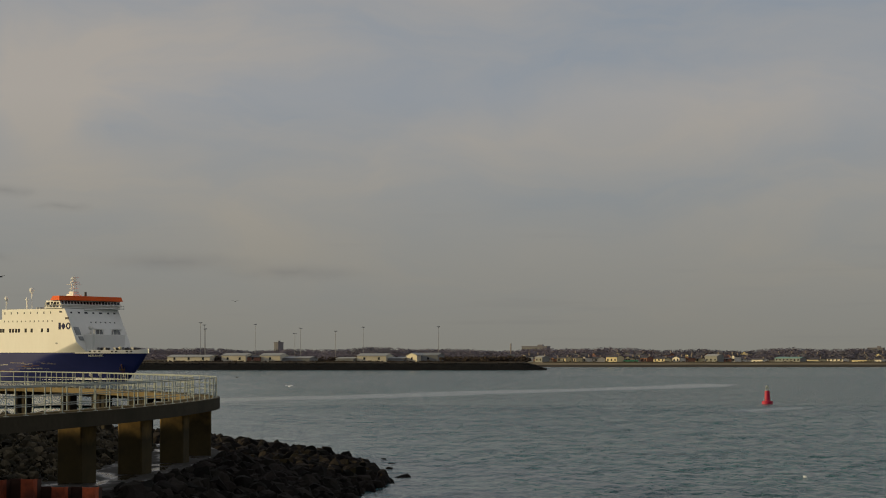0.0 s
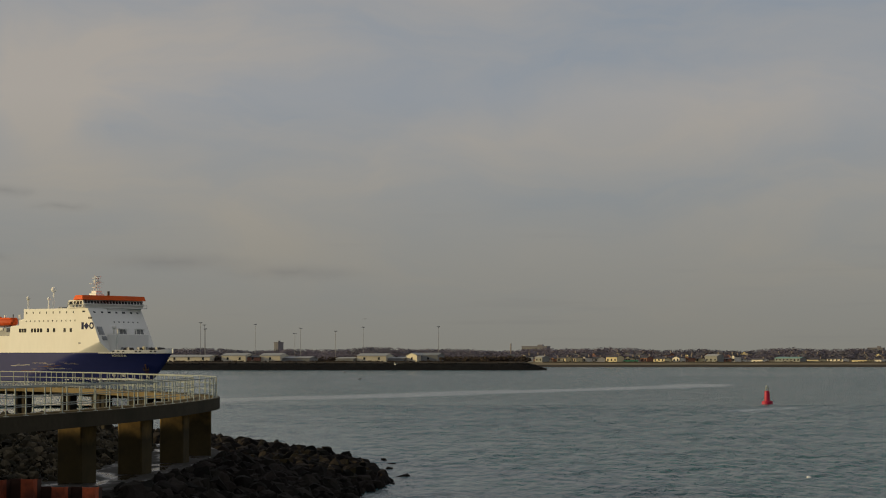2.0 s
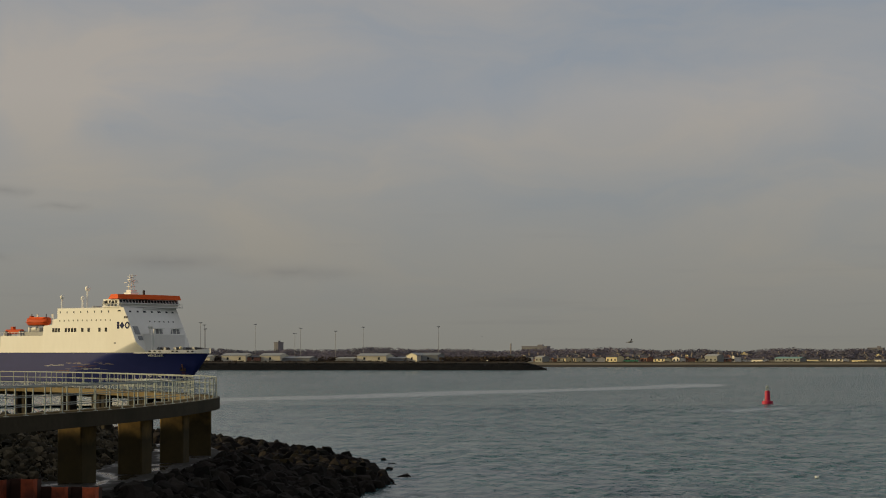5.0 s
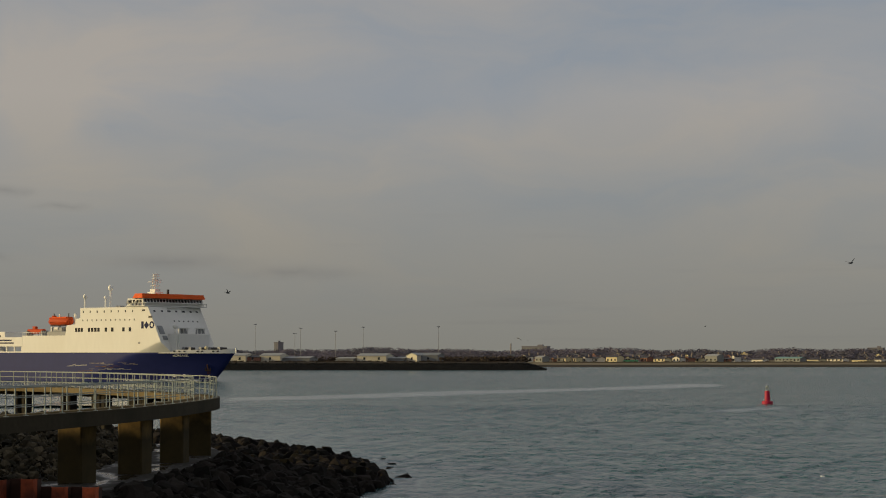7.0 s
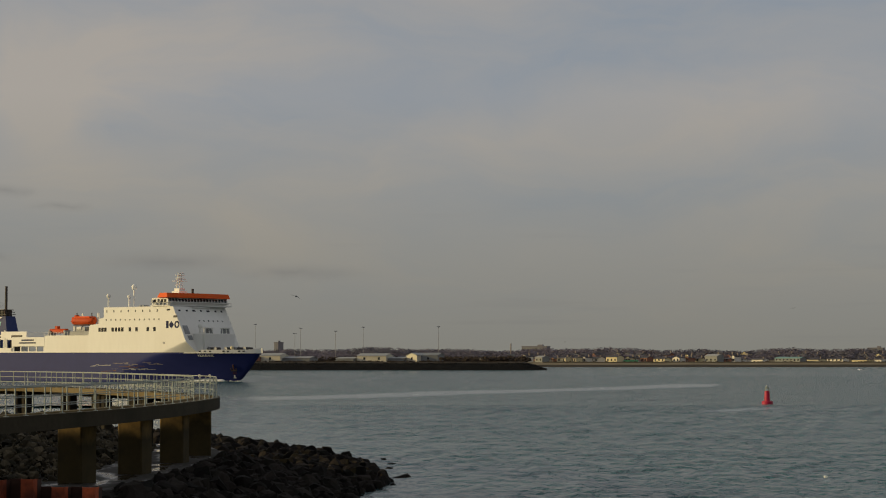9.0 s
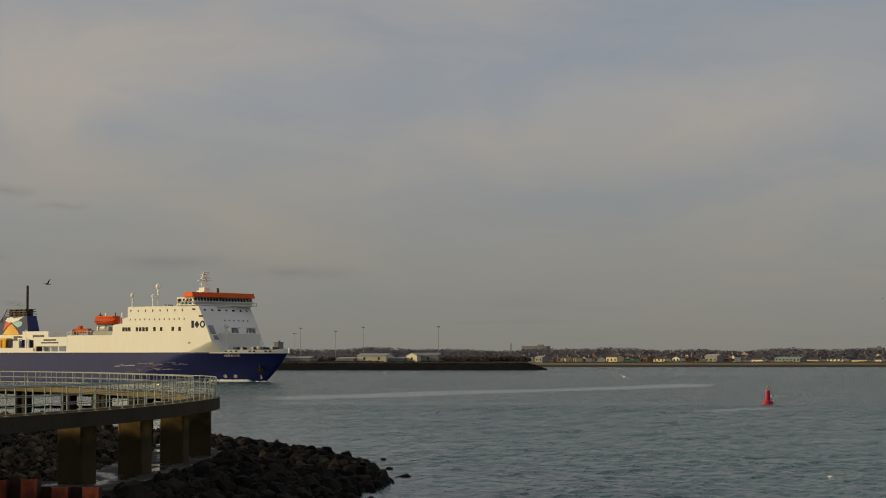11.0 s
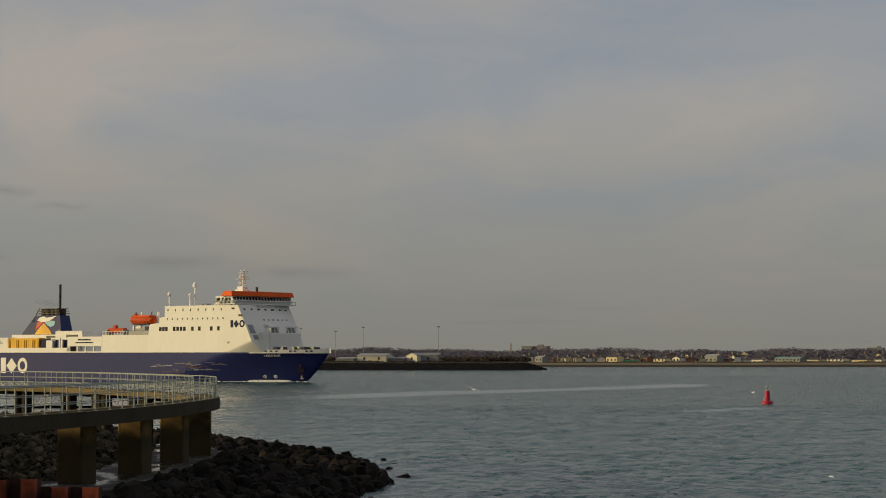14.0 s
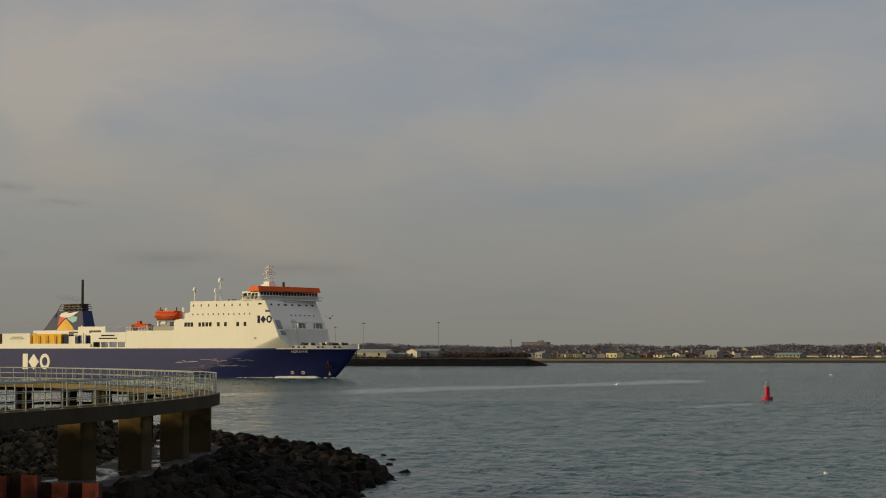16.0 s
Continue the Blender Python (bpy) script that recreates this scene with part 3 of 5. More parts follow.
clump_mesh("scrub", spots, M_BUSH, "brown scrub bushes on the spit", 5)
spots = [(at(px, d), d, 2.0, rnd.uniform(1.5, 3.5), rnd.uniform(0.6, 1.5)) for px, d in [(rnd.uniform(965, 1600), rnd.uniform(1323, 1330)) for _ in range(220)]]
clump_mesh("hedge", spots, M_BUSH, "dark garden hedges along the far shore road", 9)
# low hill behind
bm = bmesh.new()
prev = None
for i in range(101):
    x = -1500 + 30 * i
    z = 11 + 3 * noise.noise((x / 260.0, 3.1, 0)) + 2 * noise.noise((x / 60.0, 9, 0))
    col = [bm.verts.new((x, y, zz)) for y, zz in ((2300, 3), (2450, z), (2900, z * 0.9), (3300, 2))]
    if prev:
        for a in range(3):
            bm.faces.new((prev[a], col[a], col[a + 1], prev[a + 1]))
    prev = col
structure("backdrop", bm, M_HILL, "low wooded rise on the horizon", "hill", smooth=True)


def gable_house(name, x, y, z, w, dep, eave, ridge, wall, roof, label, category, rows=1, cols=3, along=True, chimney=False, group="", turn=-42):
    """A house or shed with gable roof, openings and sills. along: the ridge runs across the view."""
    h = thing(name, label, category, pose(x, y, z, 0, 0, turn), group)
    bm = bmesh.new()
    if along:
        prof = [(-dep / 2, 0), (dep / 2, 0), (dep / 2, eave), (0, ridge), (-dep / 2, eave)]
        bm = loft([[(-w / 2, a, b) for a, b in prof], [(w / 2, a, b) for a, b in prof]])
    else:
        prof = [(-w / 2, 0), (w / 2, 0), (w / 2, eave), (0, ridge), (-w / 2, eave)]
        bm = loft([[(a, -dep / 2, b) for a, b in prof], [(a, dep / 2, b) for a, b in prof]])
    part("wall", bm, wall, h)
    o, t = 0.3, 0.18
    bm = bmesh.new()
    if along:
        for s in (-1, 1):
            v = [(-w / 2 - o, s * (dep / 2 + o), eave - 0.05), (w / 2 + o, s * (dep / 2 + o), eave - 0.05), (w / 2 + o, 0, ridge + 0.05), (-w / 2 - o, 0, ridge + 0.05)]
            lo, hi = [bm.verts.new(p) for p in v], [bm.verts.new((p[0], p[1], p[2] + t)) for p in v]
            bm.faces.new(lo), bm.faces.new(hi)
            for i in range(4):
                bm.faces.new((lo[i], lo[(i + 1) % 4], hi[(i + 1) % 4], hi[i]))
    else:
        for s in (-1, 1):
            v = [(s * (w / 2 + o), -dep / 2 - o, eave - 0.05), (s * (w / 2 + o), dep / 2 + o, eave - 0.05), (0, dep / 2 + o, ridge + 0.05), (0, -dep / 2 - o, ridge + 0.05)]
            lo, hi = [bm.verts.new(p) for p in v], [bm.verts.new((p[0], p[1], p[2] + t)) for p in v]
            bm.faces.new(lo), bm.faces.new(hi)
            for i in range(4):
                bm.faces.new((lo[i], lo[(i + 1) % 4], hi[(i + 1) % 4], hi[i]))
    bmesh.ops.recalc_face_normals(bm, faces=bm.faces)
    rf = part("roof", bm, roof, h)
    if chimney:
        part("chimney", boxes((w * 0.3, w * 0.3 + 0.9, -0.4, 0.4, ridge - 0.6, ridge + 1.3), (w * 0.3 + 0.1, w * 0.3 + 0.35, -0.15, 0.15, ridge + 1.3, ridge + 1.7)), M_STACK, rf)
    for r in range(rows):
        for c in range(cols):
            cx = -w / 2 + w * (c + 0.5) / cols
            z0 = 0.9 + r * 2.6
            if z0 + 1.3 < eave + 0.3:
                win = part("window", boxes((cx - 0.55, cx + 0.55, -dep / 2 - 0.06, -dep / 2 + 0.1, z0, z0 + 1.3)), M_GLASS, h)
                part("sill", boxes((cx - 0.7, cx + 0.7, -dep / 2 - 0.16, -dep / 2 - 0.004, z0 - 0.16, z0 - 0.02)), M_RENDW, win)
    return h


# sheds and stores on the spit: bearing span, height of foot and top
def spit_shed(p0, p1, ytop, yfoot, wall, roof, label, along=True, d=1025, dep=14):
    z0 = 3.85
    dep = dep if along else 7
    eave = EYE + (628.4 - ytop) / F * d - z0
    w = (p1 - p0) / F * d
    gable_house("shed", at((p0 + p1) / 2, d), d + dep / 2, z0, w, dep, max(1.2, eave * 0.72), max(1.6, eave), wall, roof, label, "shed", 1, max(1, int(w / 6)), along, group="sheds on the spit", turn=-14 if along else -38)


for p0, p1, yt, wall, roof, label, al in (
        (300, 380, 629.0, M_SHEDW, M_ROOFG, "long low pale-walled warehouse on the spit", True),
        (397, 442, 626.0, M_SHEDW, M_ROOFG, "pale warehouse with a grey sheet roof", True),
        (440, 466, 630.0, M_BRICK, M_SLATE, "low red-brown store beside the warehouses", True),
        (465, 503, 626.0, M_SHEDW, M_ROOFG, "pale round-shouldered shed on the spit", True),
        (500, 555, 632.0, M_SHEDG, M_ROOFG, "low grey store with a sheet roof", True),
        (600, 632, 633.0, M_SHEDG, M_ROOFG, "low grey lean-to on the spit", True),
        (637, 690, 626.5, M_SHEDW, M_ROOFG, "cream shed with a grey roof and dark doorway", True),
        (692, 722, 632.5, M_SHEDG, M_ROOFG, "low grey wall-like store", True),
        (724, 748, 625.5, M_SHEDW, M_ROOFG, "white gabled shed facing the water", False),
        (746, 781, 625.5, M_SHEDG, M_SHEDG, "long blue-grey shed behind the white gable", True)):
    spit_shed(p0, p1, yt, 638, wall, roof, label, al)


def light_mast(px, ytop, d=1040, heads=3):
    h = EYE + (628.4 - ytop) / F * d - 3.9
    e = thing("light_mast", "tall thin galvanised floodlight mast on the spit", "lamp mast", pose(at(px, d), d, 3.9), "floodlight masts")
    part("pole", tube(bmesh.new(), (0, 0, 0), (0, 0, h), 0.13, 0.08), M_MAST, e)
    part("crossarm", boxes((-0.8, 0.8, -0.08, 0.08, h - 0.45, h - 0.3)), M_MAST, e)
    for i in range(heads):
        x = -0.7 + 1.4 * i / max(1, heads - 1)
        part("lamp_head", boxes((x - 0.2, x + 0.2, -0.25, 0.1, h - 0.3, h + 0.05)), M_MAST, e)


for px, yt in ((355, 571), (362, 575), (364, 582), (452, 574), (522, 590), (532, 581), (594, 586), (643, 579), (776, 578)):
    light_mast(px, yt)

# houses of the far shore: bearing, width, top, wall, ridge across
VILLAS = ((934, 9, 629, 0, 0), (1000, 20, 633, 1, 1), (1022, 10, 633, 1, 1), (1040, 8, 632, 2, 0), (1058, 18, 633, 2, 1), (1089, 24, 630, 1, 1), (1118, 10, 632, 1, 0), (1130, 8, 633, 2, 0))
TERRACES = ((1146, 14, 632, 3, 1), (1173, 24, 634, 1, 1), (1203, 15, 632, 2, 0), (1221, 11, 632, 3, 0), (1240, 8, 634, 1, 1), (1265, 26, 628, 4, 1), (1290, 14, 635, 3, 1), (1317, 9, 636, 2, 1), (1343, 32, 636, 2, 1),
          (1400, 52, 633, 5, 1), (1410, 16, 636, 1, 1), (1446, 26, 636, 1, 1), (1484, 32, 635, 2, 1), (1527, 30, 637, 1, 1), (1560, 14, 636, 2, 1), (960, 16, 631, 4, 1), (1304, 6, 629, 2, 0), (985, 8, 634, 3, 0))
WALLS = (M_RENDW, M_REND, M_RENDW, M_BRICK, M_SHEDG, M_SHEDG)
WALL_WORDS = ("white-rendered", "cream-rendered", "white-rendered", "red-brick", "grey", "long grey teal-roofed")
for px, w, yt, k, al in (*VILLAS, *TERRACES):
    d = 1338 + (px * 37 % 17) * 1.2
    z0 = 2.4
    top = EYE + (628.4 - yt) / F * d - z0 + 0.2
    gable_house("house", at(px, d), d + 4, z0, w / F * d, 8, top * 0.74, top, WALLS[k], (M_SLATE, M_SLATE, M_SLATE, M_SLATE, M_ROOFG, M_TEALROOF)[k], WALL_WORDS[k] + (" slate-roofed house on the far shore road" if k < 5 else " hall on the far shore road"), "house", 2, max(2, int(w / F * d / 2.6)), bool(al), True, "houses of the far shore")

# back rows of houses, half hidden among the trees
back_rng = random.Random(31)
for k in range(24):
    px = 955 + 26.0 * k + back_rng.uniform(-7, 7)
    d = back_rng.uniform(1405, 1500)
    kind = back_rng.choice((0, 1, 3, 3, 4, 4))
    w, top = back_rng.uniform(4.0, 7.5), back_rng.uniform(4.2, 5.4)
    gable_house("house", at(px, d), d, 3.2 + (d - 1405) * 0.012, w, 7, top * 0.7, top, WALLS[kind], M_SLATE, WALL_WORDS[kind] + " house standing among the bare trees", "house", 2, max(1, int(w / 2.6)), back_rng.random() < 0.6, back_rng.random() < 0.6, "houses among the trees", turn=back_rng.uniform(-60, -20))

# green hoarding, sea wall and slender chimney tower
e = thing("hoarding", "green painted hoarding by the far shore road", "fence", pose(at(1116, 1335), 1335, 2.0))
part("panel", boxes((-5, 0, -0.05, 0.05, 0, 1.8), (0.05, 5, -0.05, 0.05, 0, 1.8)), M_GREEN, e)
for x in (-5, 0, 5):
    part("post", boxes((x - 0.1, x + 0.1, 0.06, 0.2, 0, 1.9)), M_MAST, e)
bm = boxes((at(960, 1320), at(1600, 1320), 1320, 1320.6, 1.5, 2.7), bevel=0.1)
structure("sea_wall", bm, M_SEAWALL, "low weathered sea wall along the far road", "wall")
e = thing("chimney_tower", "slender brick chimney rising over the trees", "chimney", pose(at(904, 1390), 1390, 3))
part("shaft", tube(bmesh.new(), (0, 0, 0), (0, 0, 12.0), 0.55, 0.38, 12), M_STACK, e)
part("base", boxes((-2.6, 2.6, -2, 2, 0, 5.0), bevel=0.1), M_SHEDG, e)
part("cap", tube(bmesh.new(), (0, 0, 11.6), (0, 0, 12.2), 0.5, 0.5, 12), M_STACK, e)
for px, w, yt in ((945, 46, 614), (1548, 28, 616.5), (489, 8, 607)):
    d = 1900
    e = thing("office_block", "flat-roofed grey block standing above the trees", "building", pose(at(px, d), d, 4, 0, 0, -20), "blocks behind the trees")
    h, w = EYE + (628.4 - yt) / F * d - 4, w / F * d
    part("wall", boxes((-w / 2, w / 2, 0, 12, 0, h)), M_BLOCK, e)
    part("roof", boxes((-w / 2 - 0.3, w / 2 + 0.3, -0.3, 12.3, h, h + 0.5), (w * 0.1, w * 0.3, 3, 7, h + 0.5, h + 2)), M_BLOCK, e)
    for r in range(3):
        for c in range(max(2, int(w / 3))):
            x = -w / 2 + 3 * c + 1.5
            if h - 2.6 * (r + 1) > 1 and x + 1 < w / 2:
                part("window", boxes((x - 0.9, x + 0.9, -0.08, 0.05, h - 2.6 * (r + 1) + 0.4, h - 2.6 * (r + 1) + 1.8)), M_SHEDG, e)

# ---- the curved walkway on columns ----
DECK_Z = 5.1
EDGE = [(-27.0, 30.0), (-22.5, 45.0), (-18.6, 57.0), (-15.5, 69.3), (-14.4, 73.9), (-13.2, 79.6), (-12.1, 88.0), (-11.55, 97.0), (-11.75, 103.5), (-13.2, 110.0), (-16.4, 117.5), (-21.3, 128.0), (-26.6, 136.0), (-32.0, 141.0), (-46.0, 149.0), (-70.0, 158.0)]


def spline(pts, step):
    """Even points along a smooth run through pts."""
    out = []
    for i in range(len(pts) - 1):
        p = [Vector(pts[max(0, min(len(pts) - 1, i + k))]) for k in (-1, 0, 1, 2)]
        for s in range(24):
            t = s / 24
            out.append(0.5 * (2 * p[1] + (p[2] - p[0]) * t + (2 * p[0] - 5 * p[1] + 4 * p[2] - p[3]) * t * t + (3 * p[1] - p[0] - 3 * p[2] + p[3]) * t ** 3))
    out.append(Vector(pts[-1]))
    even, left = [out[0]], step
    for a, b in zip(out, out[1:]):
        ln = (b - a).length
        while left <= ln:
            even.append(a + (b - a) * (left / ln))
            left += step
        left -= ln
    return even


run = spline(EDGE, 1.6)


def side_of(i, off):
    a, b = run[max(0, i - 1)], run[min(len(run) - 1, i + 1)]
    t = (b - a).normalized()
    return run[i] + Vector((-t.y, t.x)) * off


pier = thing("walkway", "curved concrete walkway on columns with a galvanised railing", "walkway")
WIDTH = 1.35


def ribbon(off0, off1, z0, z1):
    secs = []
    for i in range(len(run)):
        a, b = side_of(i, off0), side_of(i, off1)
        secs.append([(a.x, a.y, z0), (b.x, b.y, z0), (b.x, b.y, z1), (a.x, a.y, z1)])
    return loft(secs)


part("deck", ribbon(0.255, WIDTH - 0.255, DECK_Z - 0.2, DECK_Z), M_DECK, pier)
# outer beam: same concrete, painted darker as the side away from the sun
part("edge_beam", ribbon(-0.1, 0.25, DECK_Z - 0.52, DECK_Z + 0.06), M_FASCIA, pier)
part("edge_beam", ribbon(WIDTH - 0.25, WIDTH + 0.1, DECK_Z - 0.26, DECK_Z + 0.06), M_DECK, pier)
for off in (0.08, WIDTH - 0.08):
    for z, r in ((1.08, 0.026), (0.72, 0.017), (0.38, 0.017)):
        secs = []
        for i in range(len(run)):
            c = side_of(i, off)
            a, b = run[max(0, i - 1)], run[min(len(run) - 1, i + 1)]
            t = (b - a).normalized()
            nn = Vector((-t.y, t.x, 0))
            secs.append([tuple(Vector((c.x, c.y, DECK_Z + z)) + nn * (r * math.cos(k * 1.0472)) + Vector((0, 0, r * math.sin(k * 1.0472)))) for k in range(6)])
        part("rail", loft(secs), M_GALV, pier)
    bm = tube(bmesh.new(), (0, 0, 0), (0, 0, 1.03), 0.030, 0.027, 6)
    box(bm, -0.09, 0.09, -0.07, 0.07, 0.0, 0.02)
    first = part("post", bm, M_GALV, pier)
    c = side_of(0, off)
    first.location = (c.x, c.y, DECK_Z + 0.06)
    for i in range(1, len(run)):
        o = new("post", first.data)
        o.parent = pier
        c = side_of(i, off)
        o.location = (c.x, c.y, DECK_Z + 0.06)


def column(x, y, w, z0, turn, dep=1.3, mat=None):
    bm = boxes((-w / 2, w / 2, -dep / 2, dep / 2, 0, DECK_Z - 0.21 - z0), bevel=0.06)
    o = part("column", bm, mat or M_COL, pier)
    o.matrix_world = pose(x, y, z0, 0, 0, turn)


for x, y, w, turn in ((-14.75, 80.0, 1.1, -18), (-13.35, 86.0, 1.1, -12), (-12.85, 95.0, 1.15, -6), (-12.60, 102.0, 1.35, 6), (-17.4, 71.0, 1.3, -20), (-21.0, 61.0, 1.3, -20)):
    column(x, y, w, 1.9, turn)
# far arm: pairs of slim near-black columns on the sea bed
fine_run = spline(EDGE, 0.1)
for bearing, count in ((-0.2335, 2), (-0.2080, 2), (-0.1842, 2), (-0.1672, 3), (-0.1500, 2), (-0.1445, 2)):
    i = min((q for q in range(len(fine_run) - 1) if fine_run[q].y > 108), key=lambda q: abs(fine_run[q].x / fine_run[q].y - bearing))
    t = (fine_run[i + 1] - fine_run[i]).normalized()
    c = fine_run[i] + Vector((-t.y, t.x)) * (WIDTH / 2)
    for k in range(count):
        q = 0.95 * (k - (count - 1) / 2)
        column(c.x + t.x * q, c.y + t.y * q, 0.55, -1.0, 33, 0.6, M_DARKCOL)

# unseen block added ashore: keeps the low sun off the columns and rocks
bm = boxes((-66.0, -56.0, 10.5, 106.5, 0.0, 13.05), bevel=0.2)
structure("shade_block", bm, M_BRICK, "unseen block added on the near shore to shade columns and rocks", "building")

# quay under the camera, closing the near shore
structure("quay", boxes((-66.0, 40.0, -60.0, 10.0, -1.0, 5.6), bevel=0.15), M_DECK, "plain concrete quay on the near shore", "quay")

# ---- the foreshore: apron, rubble and rocks ----
TOE = [(-2.0, 40.0), (-3.2, 70.0), (-4.6, 92.0), (-4.7, 103.0), (-3.6, 113.0), (-4.3, 122.0), (-6.0, 134.0), (-11.6, 150.0), (-19.0, 167.0), (-30.0, 184.0)]
toe = spline(TOE, 2.0)


def toe_x(y):
    k = min(toe, key=lambda p: abs(p.y - y))
    return k.x


def apron_x(y):
    pts = [(30, -22.0), (57, -15.5), (74, -13.0), (86, -11.9), (97, -11.6), (106, -11.8), (114, -13.5), (130, -20.0), (200, -50.0)]
    for (a, xa), (b, xb) in zip(pts, pts[1:]):
        if a <= y <= b:
            return xa + (xb - xa) * (y - a) / (b - a)
    return pts[-1][1]


def ground_z(x, y):
    a, t = apron_x(y), toe_x(y)
    if x > t:
        return -0.25 * (x - t)
    if x > a:
        u = (t - x) / max(0.5, t - a)
        far = max(0.0, min(1.0, (y - 98) / 26))
        return (1 - far) * 1.75 * min(1.0, u * 1.1) + far * min(0.30, 0.08 * (t - x))
    if y > 112:
        return 1.9 * max(0.25, 1 - (y - 112) / 40)
    return 1.9


bm = bmesh.new()
rows = []
for j in range(90):
    y = 40 + j * 1.8
    rows.append([bm.verts.new((x, y, ground_z(x, y) - 0.3)) for x in [-60 + i * 1.0 for i in range(64)]])
for a, b in zip(rows, rows[1:]):
    for i in range(len(a) - 1):
        bm.faces.new((a[i], a[i + 1], b[i + 1], b[i]))
structure("ground", bm, M_BED, "dark shingle bed of the foreshore", "shore")
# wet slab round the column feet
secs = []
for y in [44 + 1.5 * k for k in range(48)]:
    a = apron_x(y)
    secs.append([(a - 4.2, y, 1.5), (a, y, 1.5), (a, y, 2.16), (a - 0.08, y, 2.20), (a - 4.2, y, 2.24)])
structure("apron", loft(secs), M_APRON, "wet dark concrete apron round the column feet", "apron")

rnd = random.Random(21)
protos = []
for k in range(7):
    bm = bmesh.new()
    for q in range(13):
        v = Vector((rnd.gauss(0, 1), rnd.gauss(0, 1), rnd.gauss(0, 1))).normalized()
        bm.verts.new((v.x * 0.54, v.y * 0.47, v.z * 0.44))
    r = bmesh.ops.convex_hull(bm, input=bm.verts)
    bmesh.ops.delete(bm, geom=[g for g in r["geom_interior"] if isinstance(g, bmesh.types.BMVert)], context="VERTS")
    bmesh.ops.recalc_face_normals(bm, faces=bm.faces)
    me = bpy.data.meshes.new("rock")
    bm.to_mesh(me)
    bm.free()
    me.materials.append(M_ROCK)
    protos.append(me)
proto_data = [([tuple(v.co) for v in me.vertices], [tuple(p.vertices) for p in me.polygons]) for me in protos]


def rock_matrix(x, y, z, s):
    return Matrix.Translation((x, y, z)) @ Euler((rnd.uniform(-0.5, 0.5), rnd.uniform(-0.5, 0.5), rnd.uniform(0, 6.28))).to_matrix().to_4x4() @ Matrix.Diagonal((s, s * rnd.uniform(0.8, 1.1), s * rnd.uniform(0.8, 1.3), 1))


def rock_heap(name, places, mat, label):
    verts, faces = [], []
    for m in places:
        vs, fs = rnd.choice(proto_data)
        n = len(verts)
        verts += [tuple(m @ Vector(v)) for v in vs]
        faces += [tuple(i + n for i in f) for f in fs]
    me = bpy.data.meshes.new(name)
    me.from_pydata(verts, [], faces)
    me.materials.append(mat)
    return tagged(new(name, me), label, "rocks", kind="stuff")


near, rest = [], []
for k in range(6500):
    y = rnd.uniform(62, 190)
    a, t = apron_x(y), toe_x(y)
    x = rnd.uniform(a + 0.2, t + 0.3)
    if y > 128 and x < t - 9:
        continue
    s = rnd.choice((0.6, 0.7, 0.8, 0.95, 1.1, 1.35))
    m = rock_matrix(x, y, ground_z(x, y) - 0.1 + 0.42 * rnd.random() ** 2, s)
    if 84 < y < 122 and x > t - 3.2 and len(near) < 290:
        near.append(m)
    else:
        rest.append(m)
for x, y, s in ((-2.6, 119.5, 1.1), (-3.4, 128.0, 0.7), (-2.9, 113.0, 0.5), (-4.2, 100.5, 0.6), (-3.9, 101.8, 0.45), (-3.5, 134.0, 0.6), (-4.0, 139.0, 0.7), (-3.8, 103.0, 0.4)):
    near.append(rock_matrix(x, y, -0.12, s) @ Matrix.Diagonal((1.3, 1.3, 0.7, 1)))
bank = rock_heap("rock_bank", rest, M_ROCKS, "bank of dark wet armour rocks running into the water")
for m in near:
    o = new("rock", rnd.choice(protos))
    o.parent = bank
    o.matrix_world = m
places = []
for k in range(16000):
    x, y = rnd.uniform(-46, -15.5), rnd.uniform(76, 125)
    if x > apron_x(y) - 3.4:
        continue
    u = min(1.0, (apron_x(y) - 3.4 - x) / 5)
    z = (1.9 + 1.75 * u) * (1 if y < 114 else max(0, 1 - (y - 114) / 12))
    places.append(rock_matrix(x, y, z + 0.25 * rnd.random(), rnd.choice((0.18, 0.22, 0.28, 0.36, 0.6))))
rock_heap("rubble_bank", places, M_RUBBLE, "grey-brown rubble slope under the walkway")

# rusty sheet piling
e = thing("sheet_pile_wall", "rust-red corrugated steel sheet piling at the water's edge", "sheet piling")
x = -16.55
while x < -11.6:
    top = (3.35 if x < -12.7 else 3.12) + 0.05 * rnd.random()

    def folded(prof, up):
        ring = [(x + a, 64 + b) for a, b in prof] + [(x + a + 0.005, 64 + b + 0.06) for a, b in reversed(prof)]
        return loft([[(a, b, 0.5) for a, b in ring], [(a, b, up) for a, b in ring]])
    pile = part("pile", folded([(0.06, -0.30), (0.12, -0.6), (0.52, -0.6), (0.58, -0.30)], top), M_PILE, e)
    # inner webs take the darker rust that stands in for recess shade
    part("web", folded([(-0.395, 0.25), (-0.05, 0.25), (0.055, -0.29)], top - 0.03), M_WEB, pile, "inner web with recess shade in its colour")
    part("web", folded([(0.585, -0.29), (0.59, 0.25)], top - 0.03), M_WEB, pile)
    x += 0.985

# ---- the buoy ----
buoy = thing("buoy", "red steel navigation buoy with a pale lantern cage", "buoy", pose(48.6, 297, 0))


def turned(profile, seg=20):
    return loft([[(r * math.cos(2 * math.pi * k / seg), r * math.sin(2 * math.pi * k / seg), z) for k in range(seg)] for r, z in profile])


